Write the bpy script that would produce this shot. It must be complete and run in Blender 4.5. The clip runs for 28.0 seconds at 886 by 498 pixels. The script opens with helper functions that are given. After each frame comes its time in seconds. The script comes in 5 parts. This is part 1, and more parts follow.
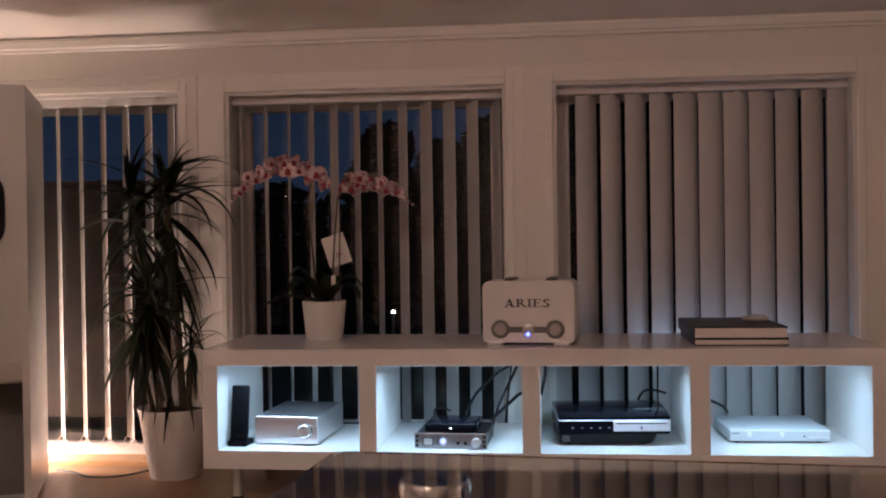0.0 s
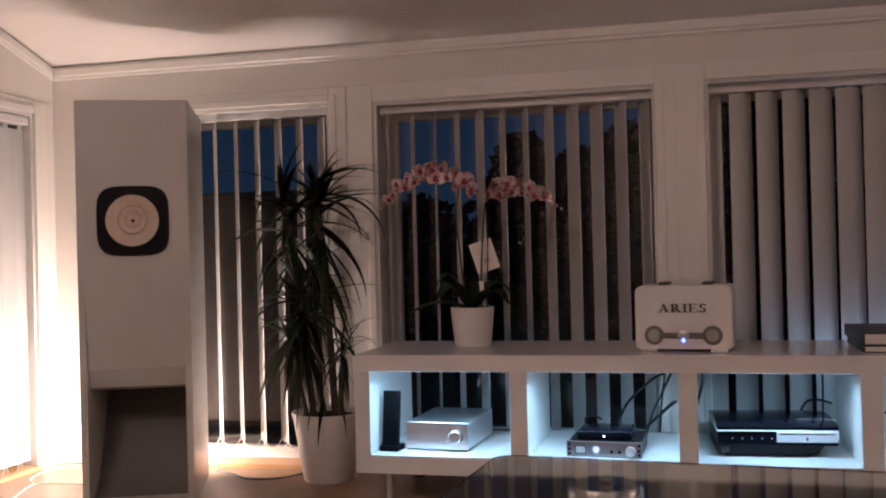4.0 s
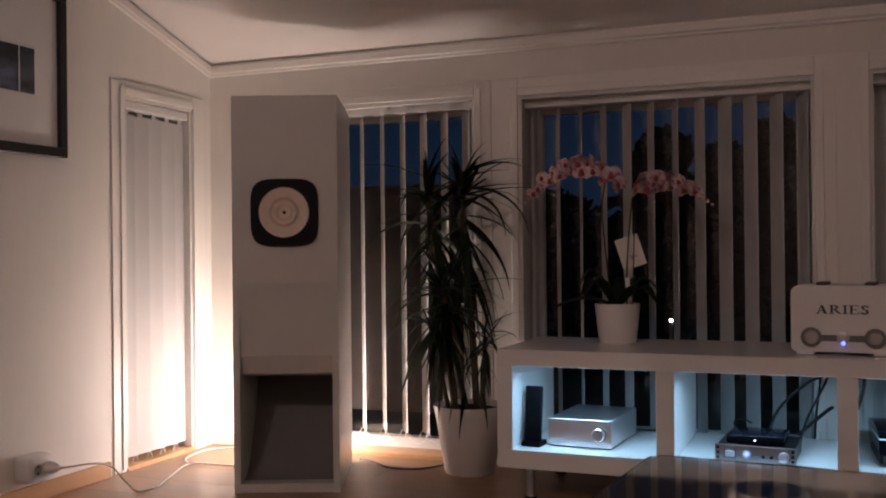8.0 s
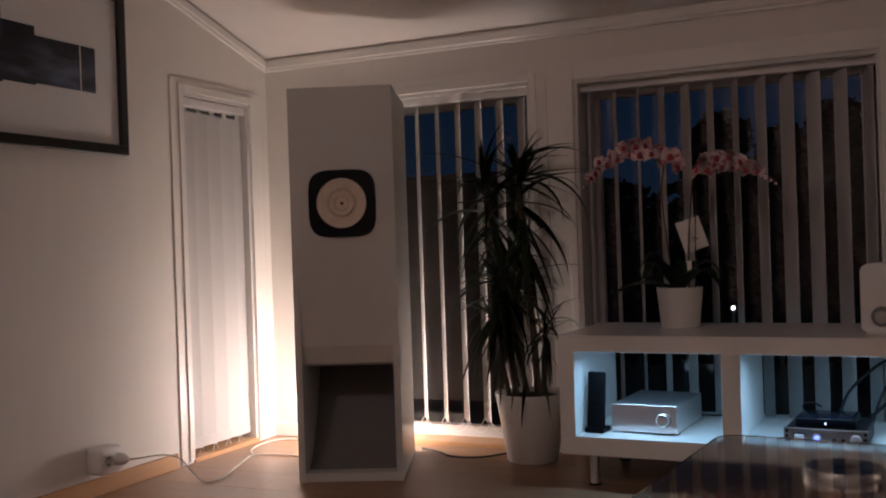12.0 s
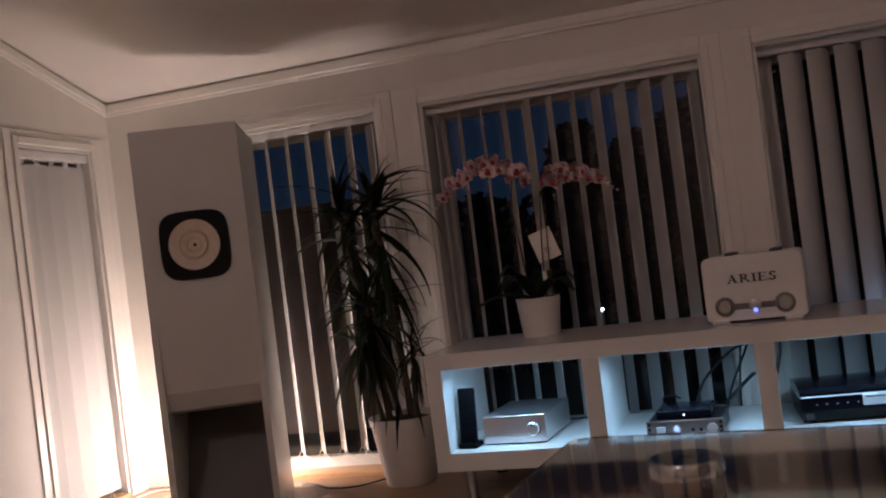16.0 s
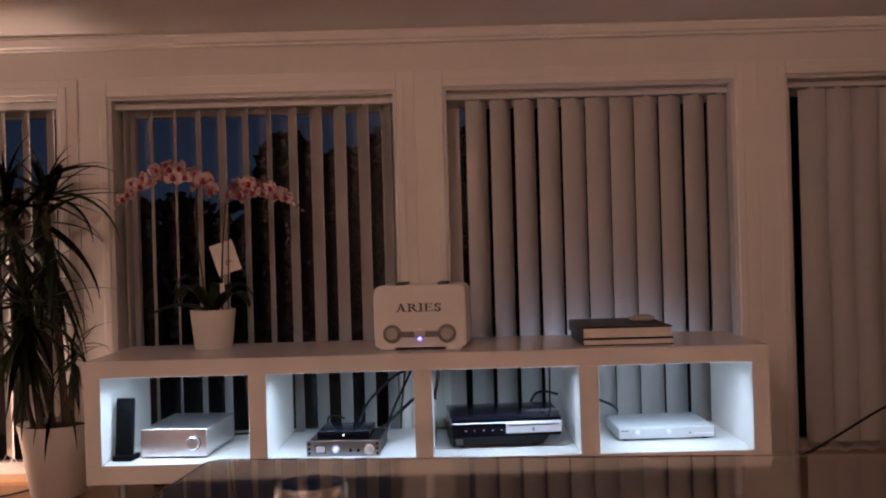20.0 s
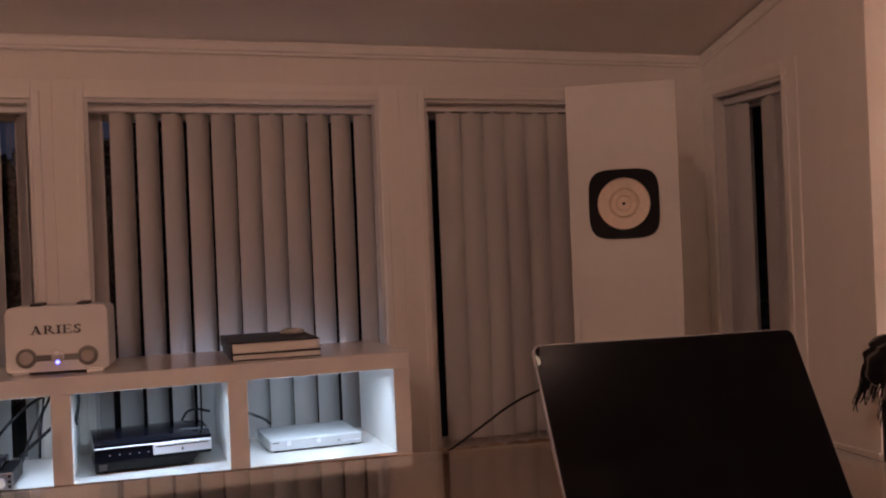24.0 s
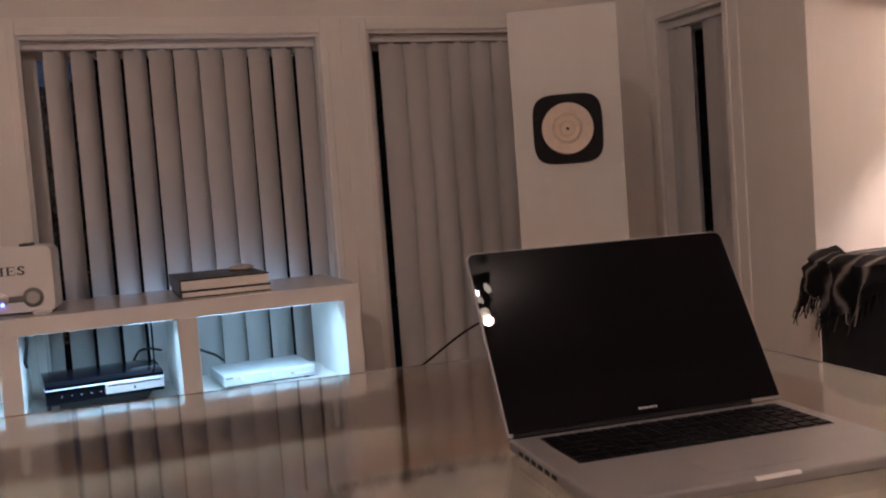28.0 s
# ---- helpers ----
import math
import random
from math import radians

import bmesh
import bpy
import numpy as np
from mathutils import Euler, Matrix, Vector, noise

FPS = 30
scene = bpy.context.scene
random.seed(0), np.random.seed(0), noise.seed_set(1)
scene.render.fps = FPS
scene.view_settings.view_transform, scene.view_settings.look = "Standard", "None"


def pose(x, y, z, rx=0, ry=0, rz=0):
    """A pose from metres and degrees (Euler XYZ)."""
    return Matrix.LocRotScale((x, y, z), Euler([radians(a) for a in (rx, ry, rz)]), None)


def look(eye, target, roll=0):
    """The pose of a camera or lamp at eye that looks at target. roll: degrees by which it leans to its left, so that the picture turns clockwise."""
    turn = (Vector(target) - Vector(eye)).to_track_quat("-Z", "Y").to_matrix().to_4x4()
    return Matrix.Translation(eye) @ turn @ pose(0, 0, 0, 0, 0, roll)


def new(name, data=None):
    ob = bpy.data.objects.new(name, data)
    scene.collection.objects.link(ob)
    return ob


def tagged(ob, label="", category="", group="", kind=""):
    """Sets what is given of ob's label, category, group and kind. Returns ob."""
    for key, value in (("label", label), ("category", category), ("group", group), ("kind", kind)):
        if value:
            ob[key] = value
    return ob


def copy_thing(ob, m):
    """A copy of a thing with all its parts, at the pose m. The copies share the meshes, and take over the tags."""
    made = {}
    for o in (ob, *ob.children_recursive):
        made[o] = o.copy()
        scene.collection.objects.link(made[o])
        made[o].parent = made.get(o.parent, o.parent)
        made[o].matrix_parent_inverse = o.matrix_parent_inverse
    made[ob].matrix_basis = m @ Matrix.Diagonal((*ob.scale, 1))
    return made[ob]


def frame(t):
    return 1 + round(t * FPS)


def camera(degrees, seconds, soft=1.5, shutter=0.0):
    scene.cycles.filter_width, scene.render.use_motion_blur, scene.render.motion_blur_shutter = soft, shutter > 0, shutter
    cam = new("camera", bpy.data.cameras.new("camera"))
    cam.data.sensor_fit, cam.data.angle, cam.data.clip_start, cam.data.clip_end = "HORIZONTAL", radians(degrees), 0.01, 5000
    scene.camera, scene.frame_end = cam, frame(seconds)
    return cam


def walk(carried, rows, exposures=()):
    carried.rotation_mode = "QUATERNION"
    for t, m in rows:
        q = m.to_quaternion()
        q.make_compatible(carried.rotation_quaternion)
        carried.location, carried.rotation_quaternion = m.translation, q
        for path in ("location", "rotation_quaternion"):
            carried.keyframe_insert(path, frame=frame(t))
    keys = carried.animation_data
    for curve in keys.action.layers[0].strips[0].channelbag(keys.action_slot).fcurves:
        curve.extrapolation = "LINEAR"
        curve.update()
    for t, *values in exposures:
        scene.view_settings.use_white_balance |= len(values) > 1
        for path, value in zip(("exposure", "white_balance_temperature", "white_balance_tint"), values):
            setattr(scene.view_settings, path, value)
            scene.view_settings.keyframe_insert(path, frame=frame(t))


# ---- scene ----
cam = camera(49.0, 28.0, soft=2.0)
PATH = [
    (0, (-0.0242, -0.3229, 0.764), (-0.2061, 1.669, 0.7469), -0.83),
    (0.5, (-0.0352, -0.3219, 0.7608), (-0.2281, 1.668, 0.7385), -0.73),
    (1, (-0.0308, -0.3204, 0.7587), (-0.2549, 1.667, 0.7353), -0.73),
    (1.5, (-0.0376, -0.3175, 0.7565), (-0.3029, 1.666, 0.7339), -1.04),
    (2, (-0.0442, -0.3153, 0.7563), (-0.3511, 1.661, 0.7524), -1.12),
    (2.5, (-0.0452, -0.3133, 0.7542), (-0.3891, 1.657, 0.7621), -1.03),
    (3, (-0.0551, -0.3113, 0.758), (-0.432, 1.653, 0.7637), -0.53),
    (3.5, (-0.0651, -0.3103, 0.7506), (-0.482, 1.646, 0.7593), -1.03),
    (4, (-0.0691, -0.3062, 0.7492), (-0.524, 1.641, 0.7588), -1.43),
    (4.5, (-0.0752, -0.3092, 0.7569), (-0.5621, 1.631, 0.7614), -1.33),
    (6.5, (-0.0821, -0.3061, 0.7484), (-0.691, 1.599, 0.7595), -1.5),
    (7, (-0.082, -0.301, 0.748), (-0.74, 1.588, 0.772), -1.7),
    (7.5, (-0.092, -0.303, 0.7423), (-0.781, 1.575, 0.7648), -1.2),
    (8, (-0.0989, -0.3029, 0.7447), (-0.819, 1.562, 0.7505), -0.59),
    (8.5, (-0.1049, -0.2999, 0.738), (-0.8519, 1.555, 0.7323), -0.59),
    (9, (-0.1079, -0.2968, 0.7343), (-0.8839, 1.546, 0.722), -0.89),
    (9.5, (-0.1139, -0.2958, 0.7347), (-0.9129, 1.537, 0.7308), -1.28),
    (10, (-0.1139, -0.3027, 0.735), (-0.9279, 1.523, 0.7275), -1.18),
    (10.5, (-0.1058, -0.2987, 0.7345), (-0.9289, 1.524, 0.7223), -0.98),
    (11, (-0.1048, -0.2946, 0.724), (-0.9319, 1.527, 0.7142), -1.07),
    (11.5, (-0.1089, -0.2966, 0.7275), (-0.9359, 1.524, 0.721), -1.58),
    (13.5, (-0.1028, -0.2934, 0.7255), (-0.9278, 1.528, 0.7182), -2.26),
    (14, (-0.1077, -0.2974, 0.728), (-0.9138, 1.533, 0.7301), -3.06),
    (14.5, (-0.0987, -0.2976, 0.7288), (-0.8698, 1.547, 0.7341), -4.68),
    (15, (-0.0879, -0.2968, 0.7365), (-0.8079, 1.569, 0.7411), -5.69),
    (15.5, (-0.07, -0.298, 0.7332), (-0.729, 1.59, 0.7451), -6.6),
    (16, (-0.0591, -0.2962, 0.733), (-0.6401, 1.618, 0.7541), -7.11),
    (16.5, (-0.0512, -0.2973, 0.7408), (-0.5621, 1.637, 0.7657), -7.32),
    (17, (-0.0241, -0.2963, 0.7367), (-0.474, 1.653, 0.7693), -6.53),
    (17.5, (-0.0183, -0.2964, 0.7325), (-0.3961, 1.667, 0.7698), -5.43),
    (18, (-0.0068, -0.2983, 0.7403), (-0.3139, 1.678, 0.7634), -4.13),
    (18.5, (-0.0082, -0.3003, 0.7402), (-0.2341, 1.687, 0.735), -2.02),
    (19, (-0.0016, -0.3012, 0.747), (-0.1442, 1.694, 0.7426), -1.61),
    (19.5, (0.005, -0.3064, 0.7467), (-0.062, 1.693, 0.7495), -1.41),
    (20, (0.018, -0.3104, 0.7493), (0.031, 1.69, 0.7474), -1.6),
    (20.5, (0.028, -0.3133, 0.756), (0.1181, 1.685, 0.7463), -1.19),
    (22.5, (0.0472, -0.3463, 0.76), (0.468, 1.606, 0.7883), -1.54),
    (23, (0.0635, -0.3548, 0.761), (0.5656, 1.578, 0.7961), -1.64),
    (23.5, (0.0796, -0.3636, 0.76), (0.6602, 1.546, 0.7818), -2.03),
    (24, (0.0884, -0.3736, 0.756), (0.7495, 1.51, 0.7567), -2.33),
    (24.5, (0.0924, -0.3807, 0.759), (0.7933, 1.489, 0.7416), -2.34),
    (25, (0.0984, -0.3866, 0.749), (0.8322, 1.469, 0.7175), -2.26),
    (25.5, (0.1027, -0.3898, 0.748), (0.8623, 1.456, 0.7075), -2.38),
    (26, (0.1027, -0.3918, 0.748), (0.8653, 1.452, 0.7024), -2.28),
    (26.5, (0.1037, -0.3918, 0.745), (0.8652, 1.452, 0.6865), -2.08),
    (27, (0.1063, -0.3901, 0.736), (0.8715, 1.451, 0.6436), -2.27),
    (27.5, (0.1085, -0.3914, 0.728), (0.8636, 1.452, 0.6106), -3.08),
    (28, (0.1086, -0.3916, 0.722), (0.8456, 1.459, 0.5957), -4.17),
]
EXPOSURES = [(0.0, 0.20, 6380, 17), (3.0, 0.32, 5900, 11), (5.5, 0.06, 5780, 12), (7.0, -0.24, 5830, 11), (9.0, -0.56, 5680, 10), (14.0, -0.81, 5680, 9), (16.0, -0.54, 5760, 10), (17.0, 0.09, 5700, 10), (18.0, 0.3, 5930, 13), (19.0, 0.22, 6220, 16), (20.5, 0.10, 7330, 30), (24.0, 0.15, 7350, 30), (25.0, 0.36, 6420, 15), (26.0, 0.49, 5950, 9), (28.0, 0.62, 5900, 10)]
walk(cam, [(t, look(eye, target, roll)) for t, eye, target, roll in PATH], EXPOSURES)

# ---- world, lamps ----
world = bpy.data.worlds.new("world")
scene.world = world
world.use_nodes = True
wn, wl = world.node_tree.nodes, world.node_tree.links
wn["Background"].inputs[1].default_value = 0.50
sky_at, sky_z, sky = wn.new("ShaderNodeTexCoord"), wn.new("ShaderNodeSeparateXYZ"), wn.new("ShaderNodeValToRGB")
wl.new(sky_at.outputs["Generated"], sky_z.inputs[0])
wl.new(sky_z.outputs["Z"], sky.inputs[0])
sky.color_ramp.elements[0].position, sky.color_ramp.elements[0].color = 0.10, (0.015, 0.029, 0.058, 1)
sky.color_ramp.elements[1].position, sky.color_ramp.elements[1].color = 0.30, (0.004, 0.009, 0.024, 1)
wl.new(sky.outputs[0], wn["Background"].inputs[0])


def lamp(name, kind, m, power, colour, size=0.05, size_y=None, spread=180):
    data = bpy.data.lights.new(name, kind)
    data.energy, data.color = power, colour
    if kind == "AREA":
        data.size, data.spread = size, radians(spread)
        if size_y:
            data.shape, data.size_y = "RECTANGLE", size_y
    else:
        data.shadow_soft_size = size
    ob = new(name, data)
    ob.matrix_world = m
    return ob


WARM = (1.0, 0.77, 0.645)
COOL = (0.44, 0.73, 0.97)
lamp("ceiling_bulb", "POINT", pose(1.155, -0.945, 2.472), 9, (1.0, 0.715, 0.615), 0.02)
lamp("ceiling_bulb", "POINT", pose(-1.30, -1.35, 2.54), 42, (1.0, 0.715, 0.615), 0.08)
lamp("corner_bulb", "POINT", pose(-1.91, 2.835, 0.165), 27, WARM, 0.07)
lamp("side_bulb", "POINT", pose(3.48, 1.70, 1.58), 130, (1.0, 0.73, 0.62), 0.02)
BAYS = ((-0.953, -0.530), (-0.479, -0.058), (-0.006, 0.412), (0.467, 0.901))

# ---- materials ----


def mat(name, colour, rough=0.5, metal=0.0, noise_scale=40.0, vary=0.06, bump=0.0, bump_scale=120.0,
        coat=0.0, emit=None, transmission=0.0, ior=1.45, spec=0.5, stretch=(1, 1, 1), random=0.0):
    m = bpy.data.materials.new(name)
    m.use_nodes = True
    n, l = m.node_tree.nodes, m.node_tree.links
    b = n["Principled BSDF"]
    b.inputs["Roughness"].default_value = rough
    b.inputs["Metallic"].default_value = metal
    b.inputs["Coat Weight"].default_value = coat
    b.inputs["Transmission Weight"].default_value = transmission
    b.inputs["IOR"].default_value = ior
    b.inputs["Specular IOR Level"].default_value = spec
    b.inputs["Base Color"].default_value = (*colour, 1)
    if emit:
        b.inputs["Emission Color"].default_value = (*emit[0], 1)
        b.inputs["Emission Strength"].default_value = emit[1]
    if vary or bump or random:
        tc = n.new("ShaderNodeTexCoord")
        mp = n.new("ShaderNodeMapping")
        mp.inputs["Scale"].default_value = stretch
        l.new(tc.outputs["Object"], mp.inputs["Vector"])
    if vary or random:
        fine, broad = n.new("ShaderNodeTexNoise"), n.new("ShaderNodeTexNoise")
        fine.inputs["Scale"].default_value, fine.inputs["Detail"].default_value = noise_scale, 6
        broad.inputs["Scale"].default_value, broad.inputs["Detail"].default_value = noise_scale / 14, 3
        mix = n.new("ShaderNodeMath")
        mix.operation = "ADD"
        l.new(mp.outputs[0], fine.inputs["Vector"])
        l.new(mp.outputs[0], broad.inputs["Vector"])
        l.new(fine.outputs["Fac"], mix.inputs[0])
        l.new(broad.outputs["Fac"], mix.inputs[1])
        last = mix.outputs[0]
        if random:
            oi = n.new("ShaderNodeObjectInfo")
            mr = n.new("ShaderNodeMath")
            mr.operation, mr.inputs[1].default_value = "MULTIPLY_ADD", random
            l.new(oi.outputs["Random"], mr.inputs[0])
            l.new(last, mr.inputs[2])
            last = mr.outputs[0]
        ramp = n.new("ShaderNodeMapRange")
        ramp.inputs["From Min"].default_value, ramp.inputs["From Max"].default_value = 0.6, 1.4 + random
        ramp.inputs["To Min"].default_value, ramp.inputs["To Max"].default_value = 1 - vary, 1 + vary
        l.new(last, ramp.inputs["Value"])
        sc = n.new("ShaderNodeVectorMath")
        sc.operation = "SCALE"
        sc.inputs[0].default_value = colour
        l.new(ramp.outputs[0], sc.inputs["Scale"])
        l.new(sc.outputs[0], b.inputs["Base Color"])
        rr = n.new("ShaderNodeMapRange")
        rr.inputs["To Min"].default_value, rr.inputs["To Max"].default_value = rough * 0.85, min(1, rough * 1.15)
        l.new(broad.outputs["Fac"], rr.inputs["Value"])
        l.new(rr.outputs[0], b.inputs["Roughness"])
    if bump:
        bn, bu = n.new("ShaderNodeTexNoise"), n.new("ShaderNodeBump")
        bn.inputs["Scale"].default_value, bn.inputs["Detail"].default_value = bump_scale, 5
        bu.inputs["Strength"].default_value, bu.inputs["Distance"].default_value = bump, 0.002
        l.new(mp.outputs[0], bn.inputs["Vector"])
        l.new(bn.outputs["Fac"], bu.inputs["Height"])
        l.new(bu.outputs[0], b.inputs["Normal"])
    return m


M_WALL = mat("wall_paint", (0.79, 0.76, 0.705), 0.75, vary=0.03, noise_scale=18, bump=0.25, bump_scale=160, stretch=(1, 1, 0.15))
M_CEIL = mat("ceiling_paint", (0.80, 0.77, 0.73), 0.8, vary=0.03, noise_scale=9, bump=0.2, bump_scale=90)
M_TRIM = mat("trim_gloss", (0.82, 0.79, 0.735), 0.38, vary=0.03, noise_scale=22, bump=0.06, bump_scale=60, stretch=(1, 1, 0.1))
M_OAK = mat("oak_floor", (0.27, 0.150, 0.080), 0.42, vary=0.28, noise_scale=30, bump=0.12, bump_scale=90, stretch=(0.12, 1, 1), random=0.6, coat=0.15)
M_OAKTRIM = mat("oak_trim", (0.50, 0.29, 0.14), 0.4, vary=0.15, noise_scale=30, bump=0.1, stretch=(1, 0.1, 1))
M_LACQ = mat("white_lacquer", (0.77, 0.75, 0.72), 0.22, vary=0.02, noise_scale=12, coat=0.3)
M_SPK = mat("white_speaker_paint", (0.60, 0.588, 0.548), 0.36, vary=0.025, noise_scale=10, bump=0.05, bump_scale=220)
# horn ramp far darker than the cabinet: the recess shade is in its colour
M_SPKIN = mat("horn_ramp_shade", (0.20, 0.19, 0.18), 0.6, vary=0.05, noise_scale=12, bump=0.1)
M_FRAME = mat("window_paint", (0.68, 0.66, 0.63), 0.35, vary=0.03)
M_RAIL = mat("rail_aluminium", (0.70, 0.69, 0.67), 0.35, vary=0.03)
M_BLACK = mat("black_plastic", (0.008, 0.008, 0.009), 0.4, vary=0.1, spec=0.2)
M_REMOTE = mat("matt_black_plastic", (0.004, 0.004, 0.005), 0.5, vary=0.1, spec=0.06)
M_BAY = mat("white_satin_board", (0.77, 0.75, 0.72), 0.45, vary=0.02, noise_scale=12)
M_SCREEN = mat("dark_screen_glass", (0.004, 0.004, 0.005), 0.0, vary=0, spec=0.07)
M_LIDALU = mat("lid_aluminium", (0.32, 0.317, 0.312), 0.45, 0.5, vary=0.03)
M_GLOSSBLK = mat("gloss_black", (0.005, 0.005, 0.008), 0.10, vary=0.05, spec=0.09)
M_RUBBER = mat("black_gasket", (0.006, 0.006, 0.007), 0.6, vary=0.15, bump=0.2, spec=0.2)
M_PAPER = mat("paper_cone", (0.70, 0.60, 0.50), 0.85, vary=0.12, noise_scale=60, bump=0.4, bump_scale=300)
M_PAPER2 = mat("paper_whizzer", (0.70, 0.58, 0.46), 0.85, vary=0.10, noise_scale=60, bump=0.4, bump_scale=300)
# ring tone darker than the cone: colour stands in for the shallow relief's shade
M_PAPER3 = mat("paper_ring_shade", (0.62, 0.50, 0.39), 0.85, vary=0.12, noise_scale=60, bump=0.4, bump_scale=300)
M_ALU = mat("brushed_aluminium", (0.56, 0.56, 0.57), 0.38, 0.6, vary=0.05, noise_scale=90, stretch=(0.05, 1, 1), bump=0.06, bump_scale=400)
M_AMP = mat("satin_aluminium", (0.80, 0.80, 0.81), 0.30, 1.0, vary=0.04, noise_scale=90, stretch=(0.05, 1, 1), bump=0.04, bump_scale=400)
M_CHROME = mat("chrome", (0.8, 0.8, 0.8), 0.08, 1.0, vary=0.02)
M_NOTCH = mat("polished_notch", (0.95, 0.94, 0.93), 0.25, vary=0.02)
M_STEEL = mat("leg_steel", (0.45, 0.45, 0.45), 0.3, 1.0, vary=0.05)
M_WHITEPL = mat("white_plastic", (0.78, 0.77, 0.75), 0.3, vary=0.02)
M_CERAMIC = mat("white_ceramic", (0.74, 0.72, 0.69), 0.42, vary=0.04, noise_scale=14, bump=0.06)
M_SOIL = mat("soil", (0.035, 0.022, 0.014), 0.95, vary=0.4, noise_scale=70, bump=1.0, bump_scale=80)
M_CABLE = mat("black_cable", (0.012, 0.012, 0.014), 0.45, vary=0.05)
M_CABLEW = mat("white_cable", (0.52, 0.48, 0.42), 0.45, vary=0.05)
M_DACFRONT = mat("grey_metal_front", (0.26, 0.26, 0.27), 0.33, 0.85, vary=0.05)
M_PALEGREY = mat("pale_grey_plastic", (0.46, 0.48, 0.49), 0.4, vary=0.04)
M_SILVERPL = mat("silver_plastic", (0.66, 0.67, 0.70), 0.32, 0.35, vary=0.03)
M_DIAL = mat("dial_grey", (0.20, 0.20, 0.185), 0.5, 0.2, vary=0.08)
M_DARKGREY = mat("dark_engraving", (0.075, 0.072, 0.072), 0.5, vary=0.05)
M_LED_W = mat("white_led", (0.9, 0.9, 1.0), 0.4, vary=0, emit=((0.8, 0.9, 1.0), 6.0))
M_LED_B = mat("blue_led", (0.4, 0.5, 1.0), 0.4, vary=0, emit=((0.12, 0.16, 1.0), 5.0))
M_STRIP = mat("led_strip", (0.9, 0.95, 1.0), 0.4, vary=0, emit=(COOL, 2.5))
M_BULB = mat("bulb_glow", (1.0, 0.9, 0.7), 0.4, vary=0, emit=((1.0, 0.80, 0.60), 45.0))
M_PICGLASS = mat("picture_glass", (1.0, 1.0, 1.0), 0.0, vary=0, transmission=1.0, ior=1.2)
M_GLASS = mat("clear_glass", (0.95, 0.97, 0.96), 0.0, vary=0, transmission=1.0, ior=1.34)
M_TABLE = mat("table_glass", (0.92, 0.945, 0.935), 0.03, vary=0, transmission=1.0, ior=1.30)
M_FROST = mat("frosted_glass", (0.42, 0.44, 0.44), 0.55, vary=0.04, transmission=0.35, ior=1.3)
M_LEAF = mat("dracaena_leaf", (0.022, 0.036, 0.015), 0.34, vary=0.4, noise_scale=20, random=1.0)
M_CANE = mat("cane_bark", (0.075, 0.055, 0.035), 0.85, vary=0.3, noise_scale=50, bump=0.8, bump_scale=60)
M_ORLEAF = mat("orchid_leaf", (0.020, 0.045, 0.018), 0.3, vary=0.2, noise_scale=30)
M_STEM = mat("orchid_stem", (0.07, 0.055, 0.03), 0.5, vary=0.2)
M_PETALD = mat("magenta_lip", (0.30, 0.035, 0.06), 0.5, vary=0.3, noise_scale=80)
M_CARD = mat("white_card", (0.80, 0.77, 0.72), 0.6, vary=0.03)
M_COVER = mat("book_cover", (0.016, 0.015, 0.017), 0.45, vary=0.2, noise_scale=60)
M_PAGES = mat("book_pages", (0.78, 0.74, 0.68), 0.85, vary=0.12, noise_scale=200, stretch=(0.02, 1, 6), bump=0.3, bump_scale=500)
M_STONE = mat("pale_stone", (0.5, 0.47, 0.42), 0.6, vary=0.15, noise_scale=60, bump=0.3)
M_KEY = mat("black_keys", (0.004, 0.004, 0.005), 0.42, vary=0.1, random=0.3, spec=0.08)
M_CLOTH = mat("black_upholstery", (0.010, 0.010, 0.012), 0.9, vary=0.2, bump=0.5, bump_scale=500)
M_MAT = mat("passepartout", (0.74, 0.70, 0.65), 0.85, vary=0.03, bump=0.1)
M_PFRAME = mat("black_frame", (0.008, 0.008, 0.008), 0.3, vary=0.1)
# lawn and foliage near black: the night's darkness is put into their colour
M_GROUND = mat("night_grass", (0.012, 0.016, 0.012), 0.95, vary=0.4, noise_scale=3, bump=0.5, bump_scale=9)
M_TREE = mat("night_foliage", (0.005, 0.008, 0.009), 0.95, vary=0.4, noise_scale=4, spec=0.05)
M_BARK = mat("night_bark", (0.06, 0.045, 0.03), 0.9, vary=0.3, noise_scale=9, bump=0.6)
M_BALC = mat("grey_boards", (0.085, 0.064, 0.060), 0.9, vary=0.12, noise_scale=6, stretch=(0.3, 1, 1), random=0.2)


def slat_material():
    """Woven pale-grey blind fabric that lets a little light through."""
    m = mat("blind_fabric", (0.75, 0.735, 0.71), 0.85, vary=0.04, noise_scale=160, bump=0.25, bump_scale=900, random=0.5)
    n, l = m.node_tree.nodes, m.node_tree.links
    out, b = n["Material Output"], n["Principled BSDF"]
    tr, mx = n.new("ShaderNodeBsdfTranslucent"), n.new("ShaderNodeMixShader")
    tr.inputs[0].default_value = (0.66, 0.66, 0.66, 1)
    mx.inputs[0].default_value = 0.34
    l.new(b.outputs[0], mx.inputs[1])
    l.new(tr.outputs[0], mx.inputs[2])
    l.new(mx.outputs[0], out.inputs["Surface"])
    return m


